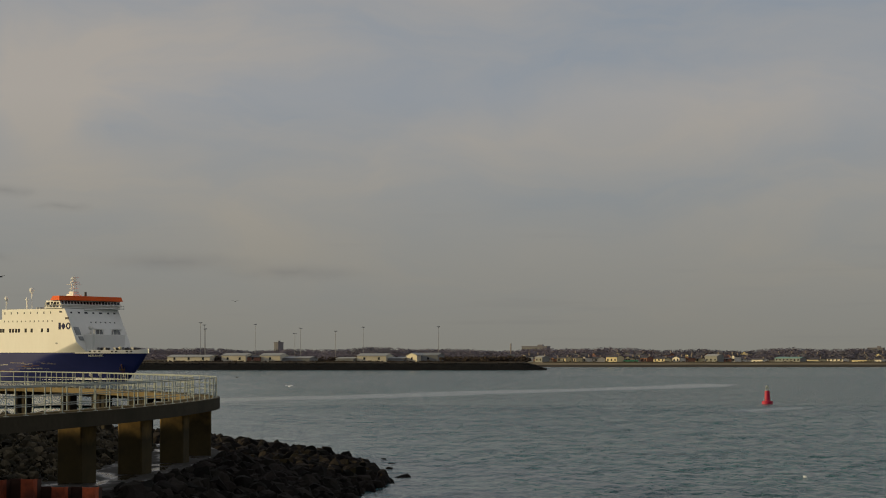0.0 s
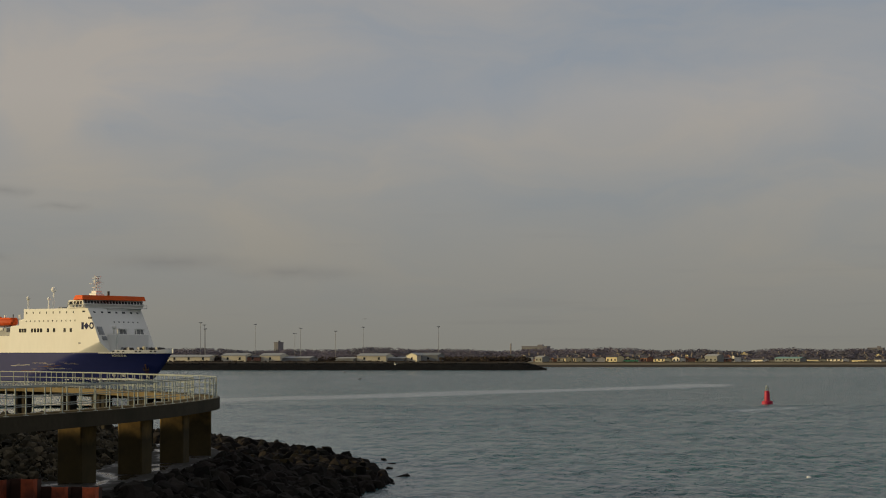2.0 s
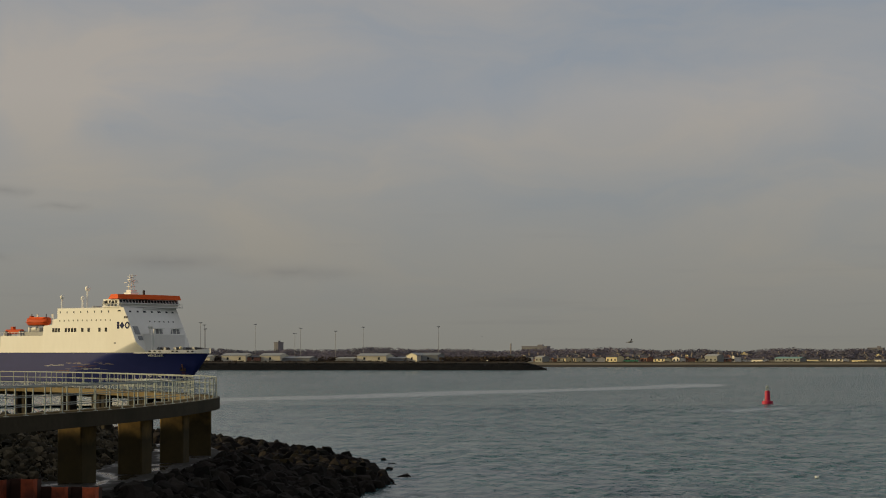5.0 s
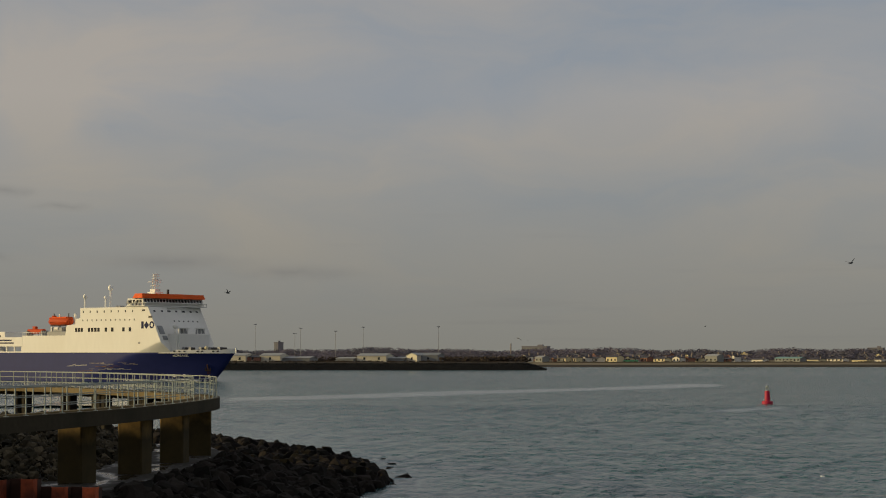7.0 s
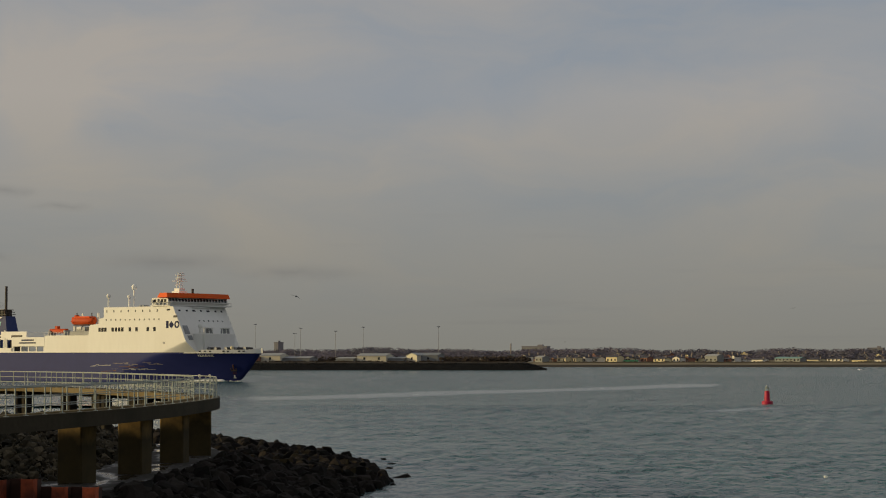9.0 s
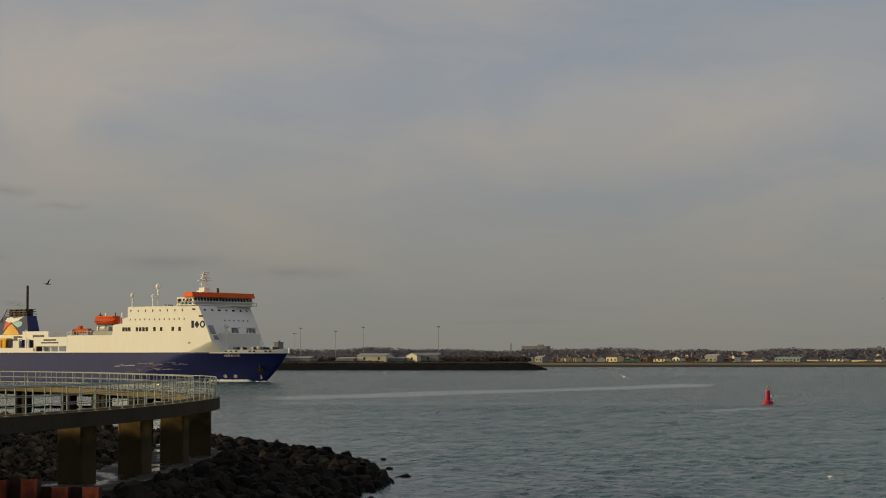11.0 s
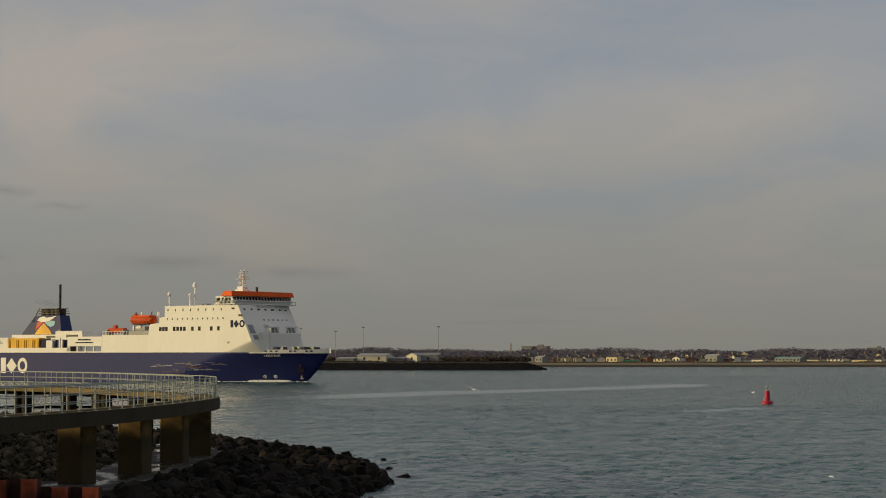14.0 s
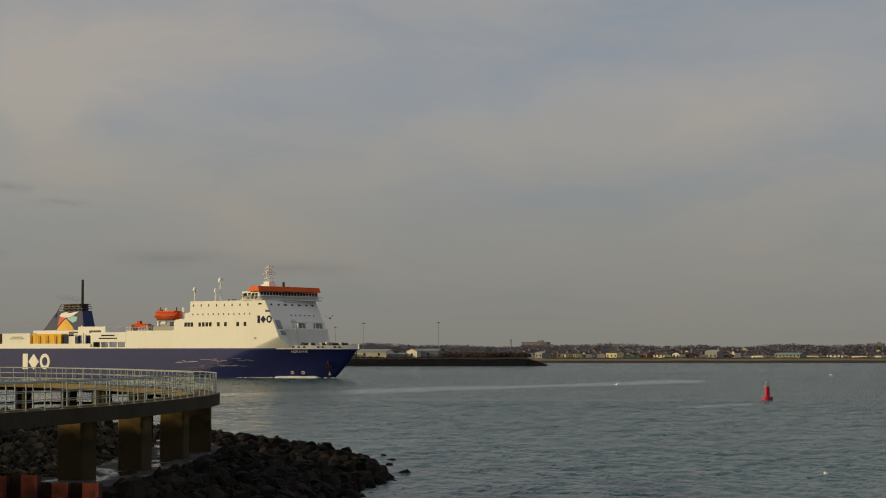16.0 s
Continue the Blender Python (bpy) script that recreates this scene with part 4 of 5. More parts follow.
part("float", turned([(0.5, -0.5), (0.78, -0.3), (0.82, -0.2), (0.82, 0.36), (0.76, 0.45), (0.5, 0.48)]), M_BUOY, buoy)
part("body", turned([(0.44, 0.4), (0.42, 0.7), (0.40, 1.3), (0.37, 1.92), (0.26, 2.0)]), M_BUOY, buoy)
cage = part("lantern_cage", turned([(0.36, 2.0), (0.36, 2.06)]), M_GALV, buoy)
for k in range(4):
    a = k * 1.5708 + 0.5
    part("cage_bar", tube(bmesh.new(), (0.33 * math.cos(a), 0.33 * math.sin(a), 2.0), (0.22 * math.cos(a), 0.22 * math.sin(a), 2.55), 0.035), M_GALV, cage)
part("ring", turned([(0.27, 2.48), (0.27, 2.56), (0.1, 2.58)]), M_GALV, cage)
part("lantern", turned([(0.10, 2.3), (0.13, 2.5), (0.12, 2.75), (0.05, 2.82)], 10), M_GALV, buoy, "pale lantern on top")
for s in (-1, 1):
    part("lifting_eye", tube(bmesh.new(), (0.7 * s, -0.2, 0.4), (0.55 * s, -0.2, 0.75), 0.05), M_GALV, buoy)

# ---- the ferry; x forward, y to port, z over the water ----
ferry = thing("ferry", "blue-hulled white freight ferry with orange bridge roof under way", "ship")
HB = 11.75


def half_beam(x, z):
    """Half breadth of the hull at station x and height z: the flared bow starts at a raked knuckle."""
    stem = 21.0 + 8.6 * (max(0.0, min(1.0, z / 8.3)) ** 0.8)
    full = -23.0 + 3.1 * max(0.0, min(11.6, z))
    if x <= full:
        return HB
    if x >= stem:
        return 0.0
    u = (x - full) / (stem - full)
    return HB * (1 - u ** 1.5) ** 0.88


def hull_skin(z_levels, stations, out=0.0, x_lim=99.0):
    secs = []
    for u in stations:
        ring = []
        for s, zs in ((-1, z_levels), (1, list(reversed(z_levels)))):
            for z in zs:
                stem = 21.0 + 8.6 * (max(0.0, min(1.0, z / 8.3)) ** 0.8)
                x = -132.0 + (stem + 132.0) * u if u > 0.6 else -132.0 + 153.0 * u
                if u > 0.6:
                    x0 = -132.0 + 153.0 * 0.6
                    x = x0 + (stem - x0) * (u - 0.6) / 0.4
                ring.append((x, s * (half_beam(x, z) + out), z))
        secs.append(ring)
    return loft(secs)


st = [0, 0.2, 0.4, 0.6] + [0.6 + 0.4 * k / 60 for k in range(1, 61)]
hull = part("hull", hull_skin([-1.0, 0.0, 0.7, 1.4, 2.1, 2.8, 3.5, 4.2, 4.9, 5.6, 6.3, 7.0, 7.5, 8.0], st), M_BLUE, ferry, "dark blue steel hull with flared bow", True)
# white sheer strake and bow bulwark
part("strake", hull_skin([8.0, 8.35], [0, 0.2, 0.4, 0.6] + [0.6 + 0.4 * k / 30 for k in range(1, 24)], 0.03), M_WHITE, ferry)
bow_secs = []
for k in range(41):
    x = 9.5 + 20.3 * (k / 40) ** 0.8
    hb = half_beam(min(x, 29.45), 8.0) + 0.04
    zt = 8.75 if x < 26 else 8.75 + 0.1 * (x - 26)
    bow_secs.append((x, hb, zt))
ring = []
for x, hb, zt in bow_secs:
    ring.append([(x, -hb, 7.75), (x, -hb - 0.1, zt), (x, -max(0, hb - 0.25), zt), (x, -max(0, hb - 0.25), 7.75)])
part("bulwark", loft(ring), M_WHITE, ferry, "white bow bulwark")
part("bulwark", loft([[(a, -b, c) for a, b, c in r] for r in ring]), M_WHITE, ferry)
part("foredeck", loft([[(x, -hb + 0.3, 7.95), (x, hb - 0.3, 7.95), (x, hb - 0.3, 8.05), (x, -hb + 0.3, 8.05)] for x, hb, zt in bow_secs[:-3]]), M_GREY, ferry)
# winches and gear along the foredeck
for x, y in ((15.2, -5.2), (18.0, -5.6), (20.4, -3.9), (22.8, -2.6), (25.0, -1.2), (23.5, 1.5), (19.0, 2.8)):
    w = part("winch", boxes((x - 0.9, x + 0.9, y - 0.7, y + 0.7, 8.05, 8.8), bevel=0.08), M_DARK, ferry, "dark mooring winch")
    part("winch_drum", tube(bmesh.new(), (x, y - 0.9, 9.0), (x, y + 0.9, 9.0), 0.45, None, 12), M_DARK, w)
    part("winch_cheek", tube(bmesh.new(), (x, y - 0.98, 9.0), (x, y - 0.9, 9.0), 0.6, None, 12), M_GREY, w)
part("deck_lamp", ball(tube(bmesh.new(), (22.2, -4.2, 8.05), (22.2, -4.2, 9.1), 0.15), (22.2, -4.2, 9.3), 0.5), M_REND, ferry)
# mooring openings in the bulwark
for x in (14.2, 15.6, 17.0, 20.5, 21.6, 24.4, 25.5):
    y = -half_beam(x, 8.0) - 0.12
    t = math.degrees(math.atan2(half_beam(x + 0.3, 8) - half_beam(x - 0.3, 8), 0.6))
    o = part("fairlead", boxes((-0.32, 0.32, -0.06, 0.3, -0.2, 0.2), bevel=0.04), M_DARK, ferry)
    o.location, o.rotation_euler = (x, y, 8.32), (0, 0, radians(-t))


def on_hull(name, x, z, w, h, mat, th=0.08, label=""):
    y = -half_beam(x, z)
    t = math.atan2(half_beam(x + 0.4, z) - half_beam(x - 0.4, z), 0.8)
    lean = math.atan2(half_beam(x, z + 0.4) - half_beam(x, z - 0.4), 0.8)
    o = part(name, boxes((-w / 2, w / 2, -th, th, -h / 2, h / 2), bevel=min(0.03, th / 3)), mat, ferry, label)
    o.location, o.rotation_euler = (x, y, z), (lean, 0, -t)
    return o


def ring_shape(bm, cx, cz, r, w, y0, y1, sx=1.0, a0=0.0, a1=360.0, seg=28):
    for k in range(seg):
        t0, t1 = radians(a0 + (a1 - a0) * k / seg), radians(a0 + (a1 - a0) * (k + 1) / seg)
        vs = []
        for y in (y0, y1):
            vs += [bm.verts.new((cx + sx * q * math.cos(t), y, cz + q * math.sin(t))) for q, t in ((r, t0), (r, t1), (r - w, t1), (r - w, t0))]
        for f in ((0, 1, 2, 3), (4, 5, 6, 7), (0, 1, 5, 4), (2, 3, 7, 6)):
            bm.faces.new([vs[i] for i in f])
    bmesh.ops.recalc_face_normals(bm, faces=bm.faces)
    return bm


def lettering(text, size, depth, mat, parent, m):
    """Built-in font turned into a mesh that stands off its plate."""
    cu = bpy.data.curves.new("lettering", "FONT")
    cu.body, cu.size, cu.extrude, cu.align_x, cu.align_y = text, size, depth, "CENTER", "CENTER"
    ob = bpy.data.objects.new("lettering", cu)
    me = bpy.data.meshes.new_from_object(ob)
    bpy.data.objects.remove(ob)
    bpy.data.curves.remove(cu)
    me.materials.clear()
    me.materials.append(mat)
    o = new("lettering", me)
    o.parent = parent
    o.matrix_local = m
    return o


# name on the bow letter by letter; draught marks and thruster signs
for k, ch in enumerate("NORBANK"):
    plate = on_hull("letter_plate", 13.5 + 0.62 * k, 7.1, 0.4, 0.4, M_BLUE, 0.03)
    lettering(ch, 0.98, 0.05, M_WHITE, plate, pose(0, -0.05, 0, 90))
for x in (10.9, 13.8):
    sign = on_hull("thruster_sign", x, 1.5, 0.16, 0.7, M_WHITE)
    part("sign_ring", ring_shape(bmesh.new(), 0, 0, 0.5, 0.16, -0.09, 0.05), M_WHITE, sign)
bulb = on_hull("bulb_sign", 20.6, 1.3, 0.3, 1.0, M_WHITE)
part("sign_foot", boxes((-0.45, 0.45, -0.08, 0.05, -0.5, -0.3)), M_WHITE, bulb)
anchor = on_hull("anchor", 21.2, 3.8, 0.35, 2.0, M_RUST, 0.22, "rust-stained anchor in its pocket")
part("fluke", boxes((-0.85, 0.85, -0.25, 0.1, -1.1, -0.75), (-0.85, -0.6, -0.25, 0.1, -0.75, -0.1), (0.6, 0.85, -0.25, 0.1, -0.75, -0.1), bevel=0.05), M_DARK, anchor)
on_hull("rust_run", 21.0, 2.6, 1.1, 1.5, M_BLUERUST, 0.03)
# pilot door and rubbing band with scuffed white marks
scuff_rng = random.Random(12)
for x0, x1, z, mat in ((-17.5, -12.0, 4.9, 0), (-5.6, -0.2, 4.95, 0), (-15.0, -6.2, 3.9, 1), (-18.0, -12.4, 3.1, 0), (-20.5, -14.6, 2.2, 1), (-12.8, -8.4, 4.6, 0), (-22.5, -17.0, 2.7, 1), (-11.0, -4.6, 3.3, 2), (-27.0, -19.5, 4.3, 2)):
    x = x0
    while x < x1:
        w = scuff_rng.uniform(0.9, 3.2)
        on_hull("scuff_mark", x + w / 2, z + scuff_rng.uniform(-0.3, 0.3), w, scuff_rng.uniform(0.07, 0.22), (M_SCUFF, M_RUST, M_GREY)[mat], 0.03)
        x += w * scuff_rng.uniform(0.35, 0.8)
part("pilot_door", boxes((-16.0, -13.2, -HB - 0.06, -HB + 0.1, 2.4, 3.3), bevel=0.03), M_BLUE, ferry)



# big white emblem on the hull
def emblem(name, x, z, h, y0, y1, mat):
    """A plain mark of three shapes: a notched block, a lozenge and a ring."""
    e = part(name, boxes((x + 0.05 * h, x + 0.55 * h, y0, y1, z, z + h), bevel=0.03), mat, ferry, "plain emblem of a block, a lozenge and a ring")
    bm = bmesh.new()
    box(bm, -0.36 * h, 0.36 * h, y0, y1, -0.36 * h, 0.36 * h, 0.0, Matrix.Translation((x + 1.12 * h, 0, z + 0.48 * h)) @ pose(0, 0, 0, 0, 45, 0))
    part("emblem_lozenge", bm, mat, e)
    part("emblem_ring", ring_shape(bmesh.new(), x + 2.2 * h, z + 0.5 * h, 0.5 * h, 0.22 * h, y0, y1, 0.95), mat, e)


emblem("hull_emblem", -91.8, 1.9, 4.6, -HB - 0.08, -HB + 0.02, M_WHITE)
M_NAVY = material("navy_lettering", (0.012, 0.018, 0.07), 0.6, vary=0.1, gloss=0.1)

# ---- superstructure ----
S = [(-47.0, 8.3), (0.0, 8.3), (0.0, 11.6), (11.55, 11.6), (9.6, 15.5), (6.6, 20.9), (-21.5, 20.9), (-21.5, 18.0), (-23.6, 17.6), (-23.6, 16.2), (-27.3, 15.9), (-28.0, 13.0), (-47.0, 13.0)]
SKEW = 2.9                                # the front rakes back towards the far side
house = part("superstructure", loft([[(a, -HB, b) for a, b in S], [(a - (SKEW if a > 3 else 0), HB, b) for a, b in S]]), M_WHITE, ferry, "white steel accommodation block")
levels = [8.3 + 0.33 * k for k in range(11)]
secs = []
for k in range(25):
    ring = []
    for s, zs in ((-1, levels), (1, levels[::-1])):
        for z in zs:
            x = 0.004 + (13.2 - 0.5 * (z - 8.3) - (SKEW if s > 0 else 0)) * k / 24
            ring.append((x, s * half_beam(x, z), z))
    secs.append(ring)
part("flared_side", loft(secs), M_WHITE, house, "white side plating curving in to the bow flare")
part("forward_box", boxes((11.0, 14.6, -8.2, 4.8, 8.05, 13.3), bevel=0.15), M_WHITE, ferry, "white deckhouse before the bridge front")
e = part("radar_dome", ball(tube(bmesh.new(), (12.9, -7.2, 13.2), (12.9, -7.2, 14.9), 0.35), (12.9, -7.2, 15.3), 0.75), M_WHITE, ferry, "", True)
for y in (-5.6, 1.2):
    bm = boxes((12.2, 13.8, y - 0.2, y + 3.4, 14.75, 14.95))
    for q in (0.0, 1.5, 3.0):
        tube(bm, (13.3, y + q, 13.3), (12.9, y + q + 0.2, 14.8), 0.11)
        tube(bm, (12.4, y + q, 13.3), (12.8, y + q - 0.2, 14.8), 0.11)
    trestle = part("vent_frame", bm, M_WHITE, ferry, "white trestle over the deckhouse")
    part("vent_casing", loft([[(12.3, y + 0.1, 13.3), (12.3, y + 3.1, 13.3), (12.3, y + 2.7, 14.7), (12.3, y + 0.5, 14.7)], [(13.1, y + 0.1, 13.3), (13.1, y + 3.1, 13.3), (12.9, y + 2.7, 14.7), (12.9, y + 0.5, 14.7)]]), M_GREY, trestle, "grey tapered ventilator casing")
part("pipe", tube(bmesh.new(), (14.75, -7.4, 8.05), (14.75, -7.4, 14.6), 0.28, None, 10), M_WHITE, ferry)


def on_front(name, y, z, w, h, mat, th=0.12):
    o = part(name, boxes((-th, th, -w / 2, w / 2, -h / 2, h / 2), bevel=0.03), mat, house)
    zz = [(11.6, 11.5), (9.6, 15.5), (6.6, 20.9)]
    (x0, z0), (x1, z1) = (zz[0], zz[1]) if z < 15.5 else (zz[1], zz[2])
    o.location = (x0 + (x1 - x0) * (z - z0) / (z1 - z0) - SKEW * (y + HB) / (2 * HB), y, z)
    o.rotation_euler = (0, math.atan2(x1 - x0, z1 - z0), math.atan2(SKEW, 2 * HB))


for y in (-9.6, -6.3, -3.2, 0.0, 3.2, 6.6, 9.4):
    on_front("window", y, 19.7, 0.75 if y not in (-3.2, 3.2) else 1.3, 0.5, M_GLASS)
for k in range(6):
    on_front("window", -2.5 + 2.1 * k, 16.9, 0.4, 0.4, M_GLASS)
on_front("vent_grille", -9.8, 14.3, 2.2, 2.6, M_GREY)
on_front("vent_grille", -9.2, 12.1, 1.9, 1.3, M_GREY)
on_front("ledge", 0.3, 20.5, 8.0, 0.25, M_WHITE, 0.6)


def on_side(name, x, z, w, h, mat):
    part(name, boxes((x - w / 2, x + w / 2, -HB - 0.05, -HB + 0.1, z - h / 2, z + h / 2), bevel=0.03), mat, house)


for k in range(8):
    on_side("window", -20.2 + 2.95 * k, 19.75, 0.38, 0.62, M_GLASS)
for k in range(12):
    on_side("window", -20.4 + 1.96 * k, 17.3, 0.36, 0.46, M_GLASS)
for x in (-23.2, -22.0, -20.8, -17.7, -16.35, -15.0, -13.7, -10.6, -7.9, -3.3, -0.6):
    on_side("window", x, 14.55, 1.0, 1.15, M_GLASS)
on_side("window", 4.9, 19.9, 1.2, 0.45, M_GLASS)
on_side("vent_grille", 7.6, 18.0, 1.5, 0.6, M_DARK)
on_side("hull_door", 3.2, 10.7, 0.9, 0.5, M_GREY)
emblem("side_emblem", 3.9, 14.75, 2.0, -HB - 0.06, -HB + 0.02, M_NAVY)

# bridge
part("bridge", prism([(-1.7, 20.9), (4.2, 20.9), (4.9, 22.0), (4.5, 23.3), (-1.7, 23.3)], -HB, HB), M_WHITE, ferry, "white wheelhouse across the full beam")
for k in range(19):
    y = -10.9 + 1.21 * k
    o = part("bridge_window", boxes((-0.06, 0.06, -0.42, 0.42, -0.42, 0.42), bevel=0.03), M_GLASS, ferry)
    o.location, o.rotation_euler = (4.72, y, 22.68), (0, radians(-17), 0)
for x in (-0.4, 1.0, 2.4, 3.6):
    part("bridge_window", boxes((x - 0.45, x + 0.45, -HB - 0.05, -HB + 0.1, 22.1, 22.9), bevel=0.03), M_GLASS, ferry)
roof_secs = []
for y, fwd, aft in ((-HB - 0.7, 5.1, 1.0), (-HB - 0.35, 5.4, 0.7), (-2.0, 6.3, 0.5), (2.0, 6.3, 0.5), (HB + 0.35, 5.4, 0.7), (HB + 0.7, 5.1, 1.0)):
    roof_secs.append([(aft, y, 23.35), (fwd, y, 23.35), (fwd - 0.4, y * 0.98, 24.65), (aft + 0.9, y * 0.98, 24.65)])
part("bridge_roof", loft(roof_secs), M_ORANGE, ferry, "bright orange bridge roof fascia")
part("window_ledge", boxes((4.6, 5.6, -HB + 0.3, HB - 0.3, 22.0, 22.12)), M_WHITE, ferry)
for x, z, h in ((-1.2, 22.2, 0.9), (0.2, 21.6, 0.7), (1.8, 21.6, 1.2), (3.2, 21.6, 0.6)):
    part("wing_locker", boxes((x - 0.4, x + 0.4, -HB - 0.45, -HB - 0.06, z - 0.35, z - 0.35 + h), bevel=0.05), M_GREY, ferry)
part("wing_platform", boxes((-1.8, 6.0, -HB - 0.5, HB + 0.5, 21.0, 21.25), bevel=0.04), M_WHITE, ferry)
for s in (-1, 1):
    bm = boxes((-1.7, 5.9, s * (HB + 0.45) - 0.05, s * (HB + 0.45) + 0.05, 21.95, 22.05))
    for k in range(7):
        box(bm, -1.7 + 1.25 * k - 0.05, -1.7 + 1.25 * k + 0.05, s * (HB + 0.45) - 0.04, s * (HB + 0.45) + 0.04, 21.25, 21.95)
    part("wing_rail", bm, M_GREY, ferry)

# radar mast
mast = part("mast", boxes((-4.4, -1.2, -1.6, 1.6, 24.65, 25.5), (-3.9, -1.7, -1.1, 1.1, 25.5, 26.3), bevel=0.08), M_WHITE, ferry, "white lattice radar mast")
for x, y in ((-3.4, -0.6), (-3.4, 0.6), (-2.2, -0.6), (-2.2, 0.6)):
    part("mast_leg", tube(bmesh.new(), (x, y, 26.2), (-2.8 + (x + 2.8) * 0.5, y * 0.5, 30.4), 0.10), M_WHITE, mast)
for z, w in ((27.2, 1.6), (28.3, 2.9), (29.2, 1.3), (30.0, 1.5)):
    part("mast_platform", boxes((-3.4, -2.1, -w * 0.8, w * 0.8, z, z + 0.10)), M_WHITE, mast)
part("radar_scanner", boxes((-2.3, -2.0, -1.9, 1.7, 28.75, 29.0), (-2.25, -2.05, -0.2, 0.2, 28.44, 28.75)), M_WHITE, mast)
part("radar_scanner", boxes((-2.3, -2.0, -1.2, 1.2, 30.4, 30.6)), M_WHITE, mast)
for y, z in ((-0.9, 30.9), (0.3, 31.1), (1.2, 30.7)):
    part("aerial", tube(bmesh.new(), (-2.8, y, 30.5), (-2.8, y, z), 0.07), M_WHITE, mast)
part("searchlight", tube(bmesh.new(), (3.5, -1.0, 24.65), (3.5, -1.0, 26.0), 0.35), M_DARK, ferry)
for x, y, z, r in ((-20.3, -11.0, 24.2, 0.65), (-18.6, -2.75, 26.9, 0.8), (-19.4, -3.9, 24.1, 0.55)):
    d = part("satellite_dome", ball(bmesh.new(), (x, y, z), r, 1, 1, 1.15), M_WHITE, ferry, "", True)
    part("dome_post", tube(bmesh.new(), (x, y, 20.9), (x, y, z), 0.26), M_WHITE, d)
part("vent_box", boxes((-14, -12.2, -5, -3, 20.9, 21.6), bevel=0.05), M_GREY, ferry)

def lifeboat(x, z, ln, hgt, beam, name, label):
    secs = []
    for k in range(11):
        u = k / 10
        w = (math.sin(math.pi * min(1, max(0, u * 0.9 + 0.05)))) ** 0.42
        ring = []
        for q in range(10):
            a = 2 * math.pi * q / 10
            ring.append((x + ln * (u - 0.5), -HB + 2.2 + beam / 2 * w * math.cos(a), z + hgt / 2 * math.copysign(abs(math.sin(a)) ** 0.72, math.sin(a)) * (1.0 if math.sin(a) > 0 else 0.25 + 0.75 * w)))
        secs.append(ring)
    b = part(name, loft(secs), M_BOAT, ferry, label, True)
    part("rubbing_band", boxes((x - ln * 0.44, x + ln * 0.44, -HB + 2.2 - beam / 2 * 0.9 - 0.12, -HB + 2.2, z - 0.2, z + 0.05), bevel=0.05), M_BOAT, b)
    return b


lb = lifeboat(-32.3, 17.1, 9.4, 2.7, 3.2, "lifeboat", "orange enclosed lifeboat in its davit")
part("conning_cupola", boxes((-36.0, -34.9, -HB + 1.6, -HB + 2.8, 17.9, 18.9), bevel=0.15), M_BOAT, lb)
part("canopy", boxes((-35.4, -28.6, -HB + 1.0, -HB + 3.4, 17.9, 18.5), bevel=0.25), M_ORANGE, lb, "orange rigid canopy")
part("keel_band", boxes((-35.6, -29.0, -HB + 0.85, -HB + 3.2, 15.85, 16.2), bevel=0.12), M_RUST, lb)
for x in (-35.4, -29.0):
    part("fall_hook", tube(bmesh.new(), (x, -HB + 2.2, 18.3), (x, -HB + 2.2, 19.5), 0.14), M_DARK, lb)
lifeboat(-43.2, 14.3, 7.4, 1.4, 2.2, "rescue_boat", "red-orange open rescue boat")
for x in (-34.6, -27.9):
    part("davit", boxes((x - 0.25, x + 0.25, -HB + 0.4, -HB + 4.0, 13.0, 15.6), (x - 0.2, x + 0.2, -HB + 3.5, -HB + 4.0, 15.6, 19.4)), M_WHITE, ferry)
part("boat_cradle", boxes((-36.5, -26.8, -HB + 0.3, -HB + 4.2, 13.0, 14.2), (-35.0, -30.0, -HB + 0.6, -HB + 3.6, 14.2, 15.4), bevel=0.1), M_GREY, ferry)
part("life_raft", tube(bmesh.new(), (-33.4, -HB + 0.9, 15.0), (-31.6, -HB + 0.9, 15.0), 0.55, None, 12), M_WHITE, ferry)
for x in (-45.8, -39.2):
    part("davit", boxes((x - 0.25, x + 0.25, -HB + 0.6, -HB + 3, 13.0, 14.5)), M_GREY, ferry)
part("rescue_boat_console", boxes((-44.6, -43.2, -HB + 1.7, -HB + 2.7, 14.8, 15.8), bevel=0.12), M_BOAT, ferry)
bm = boxes((-47.0, -36.6, -HB + 0.05, -HB + 0.13, 13.95, 14.03))
for k in range(9):
    box(bm, -47.0 + 1.25 * k, -46.92 + 1.25 * k, -HB + 0.05, -HB + 0.13, 13.0, 13.95)
part("deck_rail", bm, M_WHITE, ferry)

# weather deck aft, deckhouses, cargo
part("weather_deck", boxes((-131.5, -47.0, -HB + 0.1, HB - 0.1, 7.9, 8.3)), M_GREY, ferry)
part("deck_bulwark", boxes((-131.5, -62.0, -HB, -HB + 0.15, 8.3, 9.4)), M_WHITE, ferry)
part("ramp_house", boxes((-62.0, -47.2, -HB + 0.1, -HB + 5, 9.8, 12.6), bevel=0.08), M_WHITE, ferry, "white ramp housing with dark lettering bars")
part("name_bar", boxes((-57.5, -52.0, -HB + 0.04, -HB + 0.16, 11.5, 11.9)), M_NAVY, ferry)
part("name_bar", boxes((-58.5, -51.0, -HB + 0.04, -HB + 0.16, 10.7, 11.05)), M_NAVY, ferry)
